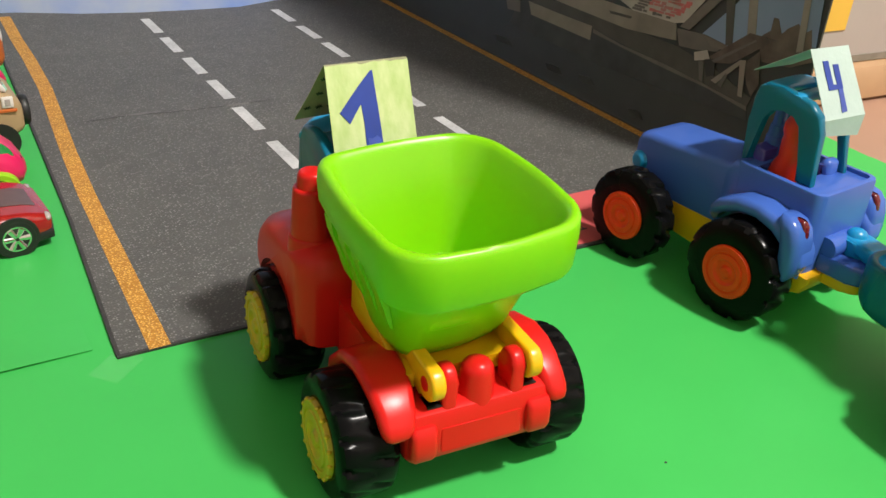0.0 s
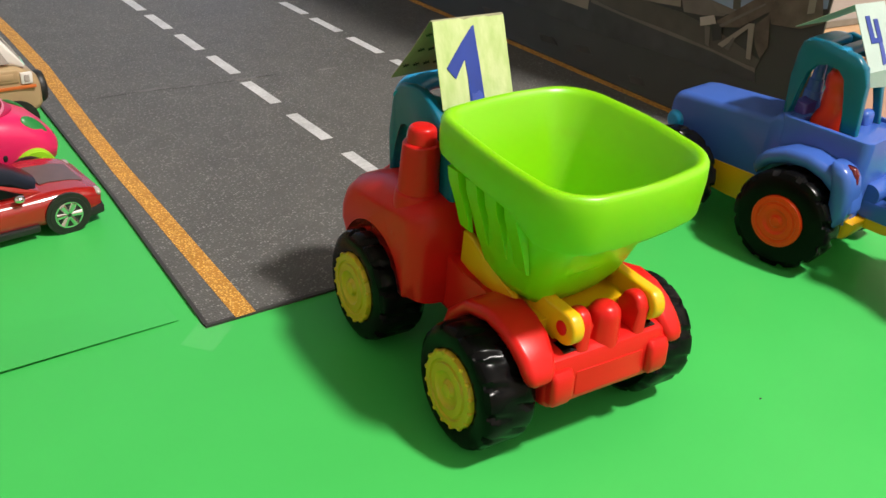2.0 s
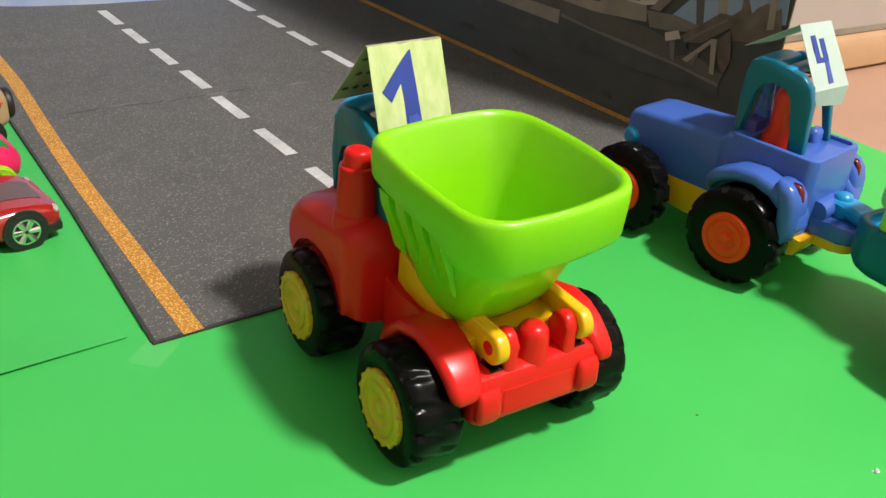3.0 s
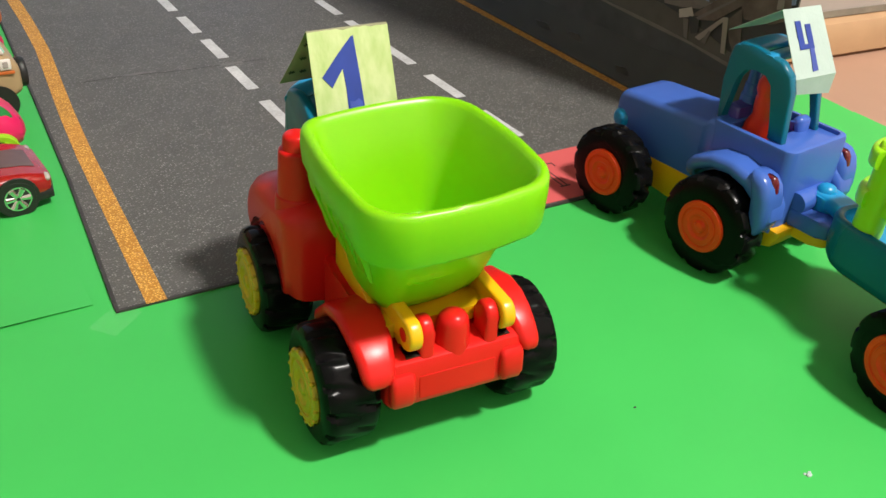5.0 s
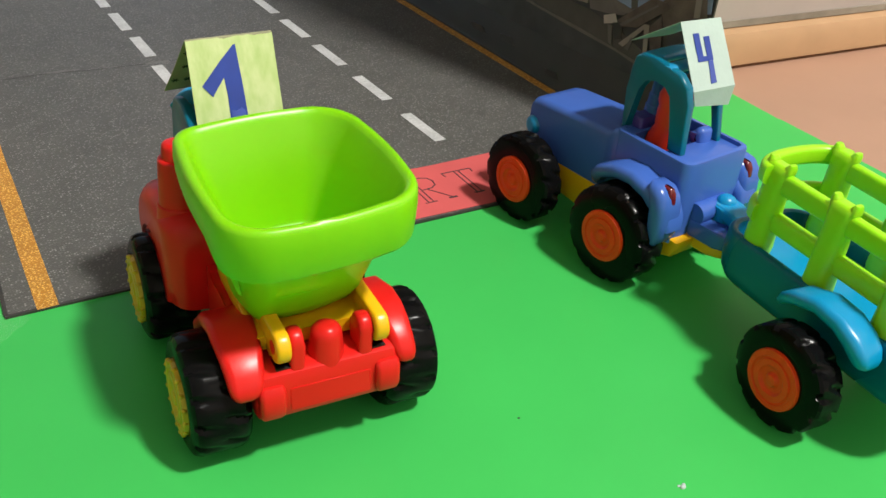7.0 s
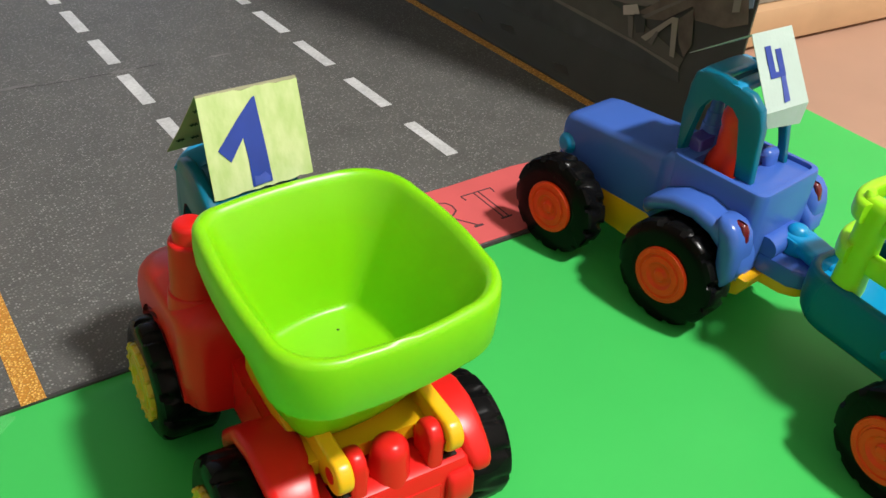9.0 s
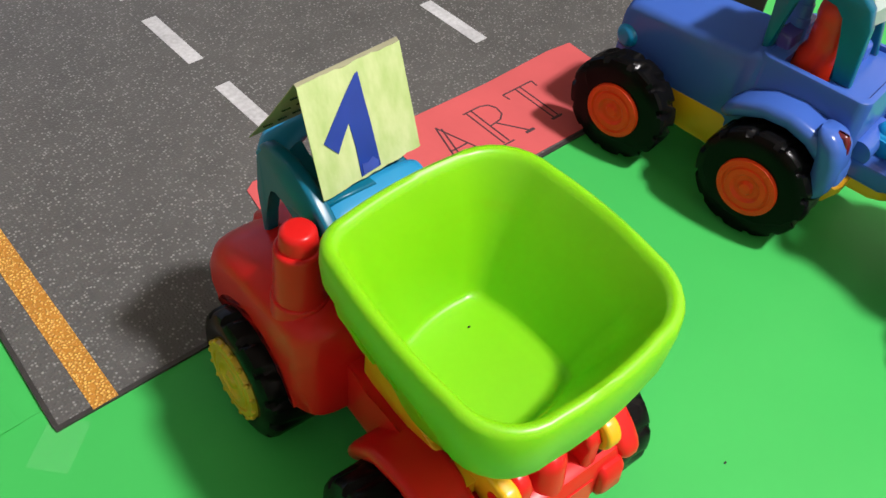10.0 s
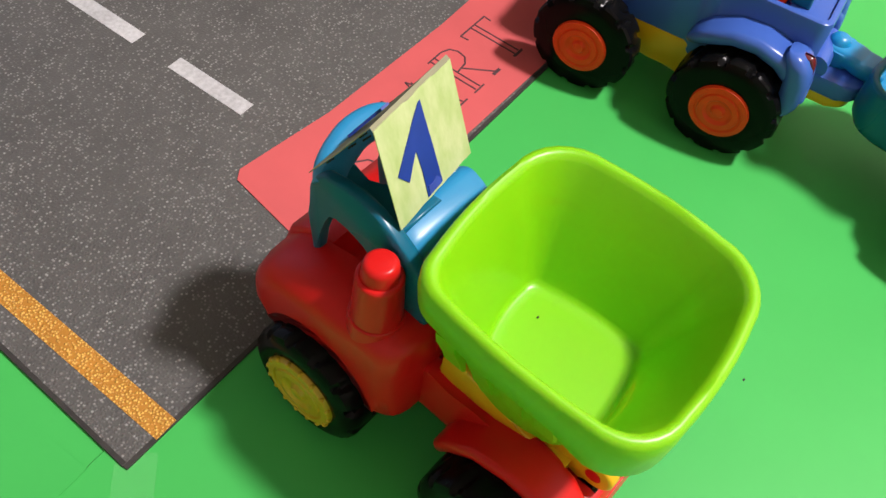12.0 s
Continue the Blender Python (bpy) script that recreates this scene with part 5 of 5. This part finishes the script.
for x, h in ((-0.0165, 0.0085), (-0.0400, 0.0065)):
    bm = bmesh.new()
    loft(bm, [[(x + xo + a, b, 0.0420 + z * h) for a, b in rrect(0.0060 * k, 0.0150 * k, 0.0050 * k, 5)] for k, z, xo in ((1.0, -0.6, 0.001), (1.0, 0.0, 0.0), (0.96, 0.35, -0.0005), (0.85, 0.65, -0.001), (0.6, 0.85, -0.0012), (0.25, 0.93, -0.0014))])
    part("seat", bm, PALE_PINK, pbody, "pale pink seat", 60)
bm = bmesh.new()
sweep(bm, [(-0.0030 - 0.0120 * (k / 6 - 1) ** 2, 0.0178 * math.sin((k / 6 - 1) * 1.5), 0.0415 + 0.0045 * math.cos((k / 6 - 1) * 1.5)) for k in range(13)], rrect(0.0004, 0.0010, 0.0003, 2), (1, 0, 0.3))
part("windscreen", bm, PALE_PINK, pbody, "pale curved windscreen rim", 60)
for s in (-1, 1):
    bm = bmesh.new()
    ball(bm, (0, 0, 0), 0.0090, 0.0016, 0.0046, 16)
    leaf = part("leaf", bm, LEAF, pbody, "green leaf ornament")
    leaf.matrix_local = pose(0.0085, s * 0.0165, 0.0335, s * 42, 42, 0)
    for k in range(5):
        bm = bmesh.new()
        ball(bm, (-0.0115 - 0.0066 * k, s * 0.0243, 0.0205 + 0.0012 * k), 0.0014, 0.0006, 0.0022, 10, 6)
        part("seed_mark", bm, BLACK_MATT, pbody, "dark seed mark")
    bm = bmesh.new()
    ball(bm, (0.0195, s * 0.0105, 0.0235), 0.0012, 0.0022, 0.0030, 10, 7)
    part("front_mark", bm, BLACK_MATT, pbody, "dark oval mark")
    for x in (0.002, -0.048):
        car_wheel(pink_car, 0.0116, 0.010, x + 0.002, s * 0.0226, s, WHEEL_LIME, WHEEL_LIME, 6, 0.75)

# tan off-roader
jeep = thing("toy_off_roader", pose(0.0400, 0.6590, 0.0006, 0, 0, 2), "tan and white toy off-road car with smoked windows", "toy car", "parked toy cars")
bm = bmesh.new()
car_loft(bm, [(-0.085, 0.0230, 0.016, 0.0450, 0.003), (-0.080, 0.0255, 0.014, 0.0475, 0.005), (-0.02, 0.0265, 0.014, 0.0475, 0.005), (0.016, 0.0262, 0.014, 0.0465, 0.005), (0.0245, 0.0252, 0.015, 0.0430, 0.006), (0.0285, 0.0240, 0.017, 0.0390, 0.006), (0.0300, 0.0220, 0.019, 0.0350, 0.004)])
jb = part("body", bm, TAN, jeep, "tan body with brown side line")
bm = bmesh.new()
car_loft(bm, [(-0.083, 0.0215, 0.0465, 0.0670, 0.004), (-0.078, 0.0225, 0.0465, 0.0705, 0.006), (-0.005, 0.0222, 0.0465, 0.0715, 0.007), (0.004, 0.0212, 0.0465, 0.0700, 0.007), (0.0100, 0.0212, 0.0465, 0.0645, 0.005), (0.0215, 0.0228, 0.0450, 0.0475, 0.001)])
jc = part("cabin", bm, WHITE_PLASTIC, jeep, "white plastic cabin")
for s in (-1, 1):
    for poly in ([(-0.0310, 0.0490), (-0.0130, 0.0490), (-0.0130, 0.0635), (-0.0290, 0.0645)], [(-0.0090, 0.0490), (0.0130, 0.0485), (0.0075, 0.0590), (0.0030, 0.0635), (-0.0090, 0.0645)], [(-0.075, 0.0490), (-0.035, 0.0490), (-0.035, 0.0640), (-0.075, 0.0640)]):
        bm = bmesh.new()
        prism(bm, poly, s * 0.0224 - 0.0008, s * 0.0224 + 0.0008, 0.0003, 1, axis="y")
        part("side_window", bm, GLASS_GREY, jc, "smoked side window")
    bm = bmesh.new()
    box(bm, -0.006, 0.0165, s * 0.0262 - 0.001, s * 0.0262 + 0.0013, 0.0375, 0.0455, 0.0008)
    panel = part("wing_panel", bm, TAN, jb)
    bm = bmesh.new()
    box(bm, -0.0035, 0.0130, s * 0.0270 - 0.0006, s * 0.0270 + 0.0008, 0.0395, 0.0435, 0.0004)
    part("panel_inset", bm, TAN, panel)
    bm = bmesh.new()
    box(bm, 0.0172, 0.0245, s * 0.0262 - 0.001, s * 0.0262 + 0.0012, 0.0360, 0.0435, 0.0008)
    lamp_panel = part("side_lamp", bm, WHITE_PLASTIC, jb, "white lamp panel")
    bm = bmesh.new()
    box(bm, 0.0192, 0.0225, s * 0.0272 - 0.0004, s * 0.0272 + 0.0005, 0.0375, 0.0420, 0.0003, 1)
    part("lamp_mark", bm, GLASS_GREY, lamp_panel, "grey mark")
    bm = bmesh.new()
    box(bm, -0.080, 0.0262, s * 0.0264 - 0.0008, s * 0.0264 + 0.0004, 0.0330, 0.0352, 0.0005)
    part("side_line", bm, ORANGE_BROWN, jb, "brown side line")
    bm = bmesh.new()
    loft(bm, [[(0.012 + 0.0135 * math.cos(t * math.pi / 12), s * 0.0266 + dy, 0.0130 + 0.0130 * math.sin(t * math.pi / 12)) for t in range(24)] for dy in (-0.0012, 0.0003)])
    part("wheel_arch", bm, BLACK_MATT, jb, "dark wheel arch")
    for x in (0.012, -0.060):
        car_wheel(jeep, 0.0115, 0.009, x, s * 0.0230, s, BLACK_MATT, LEAF, 5, 0.6)
    bm = bmesh.new()
    ball(bm, (-0.0150, s * 0.0295, 0.0440), 0.0085, 0.0030, 0.0055)
    part("mirror", bm, BLACK_MATT, jc, "dark grey mirror")
    bm = bmesh.new()
    rod(bm, (0.0220, s * 0.017, 0.0450), (0.0205, s * 0.017, 0.0505), 0.0016, 0.0008, 8)
    part("wiper", bm, MINT, jb, "small mint fitting")
bm = bmesh.new()
loft(bm, [[(0.0110, y, 0.0640), (0.0118, y, 0.0648), (0.0212, y * 1.05, 0.0498), (0.0204, y * 1.05, 0.0490)] for y in (-0.0180, 0.0180)])
part("windscreen", bm, GLASS_GREY, jc, "smoked windscreen")
bm = bmesh.new()
prism(bm, [(x - 0.034, y) for x, y in rrect(0.0330, 0.0170, 0.008, 5)], 0.0700, 0.0722, 0.0005, 1, axis="z")
part("roof_window", bm, GLASS_GREY, jc, "smoked roof panel")
bm = bmesh.new()
lathe(bm, [(0.0040, -0.003), (0.0095, -0.003), (0.0105, -0.0015), (0.0105, 0.0015), (0.0095, 0.003), (0.0040, 0.003)], 28)
spare = part("spare_wheel", bm, BLACK_MATT, jeep, "black wheel mounted on the end")
spare.matrix_local = pose(0.0325, -0.008, 0.0270)

# two more cars further along
berry = thing("toy_car", pose(0.0480, 0.7420, 0.0006, 0, 0, 2), "raspberry pink rounded toy car beside the off-roader", "toy car", "parked toy cars")
bm = bmesh.new()
car_loft(bm, [(-0.060, 0.015, 0.012, 0.030, 0.006), (-0.050, 0.022, 0.008, 0.044, 0.012), (-0.010, 0.0225, 0.008, 0.0460, 0.013), (0.012, 0.0210, 0.008, 0.0400, 0.012), (0.022, 0.016, 0.010, 0.0300, 0.008), (0.026, 0.009, 0.014, 0.0230, 0.004)], 8)
bb = part("body", bm, HOT_PINK, berry)
bm = bmesh.new()
ball(bm, (-0.012, 0, 0.0440), 0.016, 0.0165, 0.0050, 18)
part("cockpit", bm, BLACK_GLOSS, bb, "dark cockpit opening")
for s in (-1, 1):
    for x in (0.004, -0.040):
        car_wheel(berry, 0.0105, 0.009, x, s * 0.0185, s, BLACK_MATT, PALE_PINK)
van = thing("toy_van", pose(0.0560, 0.8150, 0.0006, 0, 0, 2), "orange and white toy van with a mint stripe", "toy car", "parked toy cars")
bm = bmesh.new()
car_loft(bm, [(-0.080, 0.021, 0.012, 0.0500, 0.006), (-0.070, 0.0245, 0.008, 0.0600, 0.009), (0.000, 0.0245, 0.008, 0.0620, 0.010), (0.016, 0.0235, 0.008, 0.0560, 0.012), (0.024, 0.0195, 0.010, 0.0440, 0.010), (0.027, 0.014, 0.014, 0.0340, 0.006)], 8)
vb = part("body", bm, ORANGE_BROWN, van)
bm = bmesh.new()
car_loft(bm, [(-0.010, 0.0252, 0.036, 0.0600, 0.010), (0.005, 0.0250, 0.034, 0.0600, 0.010), (0.020, 0.0220, 0.030, 0.0500, 0.010), (0.0270, 0.0150, 0.028, 0.0400, 0.005)], 8)
part("front_panel", bm, WHITE_PLASTIC, vb, "white front panel")
for s in (-1, 1):
    bm = bmesh.new()
    box(bm, -0.072, 0.012, s * 0.0248 - 0.0006, s * 0.0248 + 0.0008, 0.0270, 0.0315, 0.0005)
    part("side_stripe", bm, MINT, vb, "mint side stripe")
    for x in (0.002, -0.055):
        car_wheel(van, 0.0110, 0.009, x, s * 0.0205, s, BLACK_MATT, WHITE_PLASTIC)
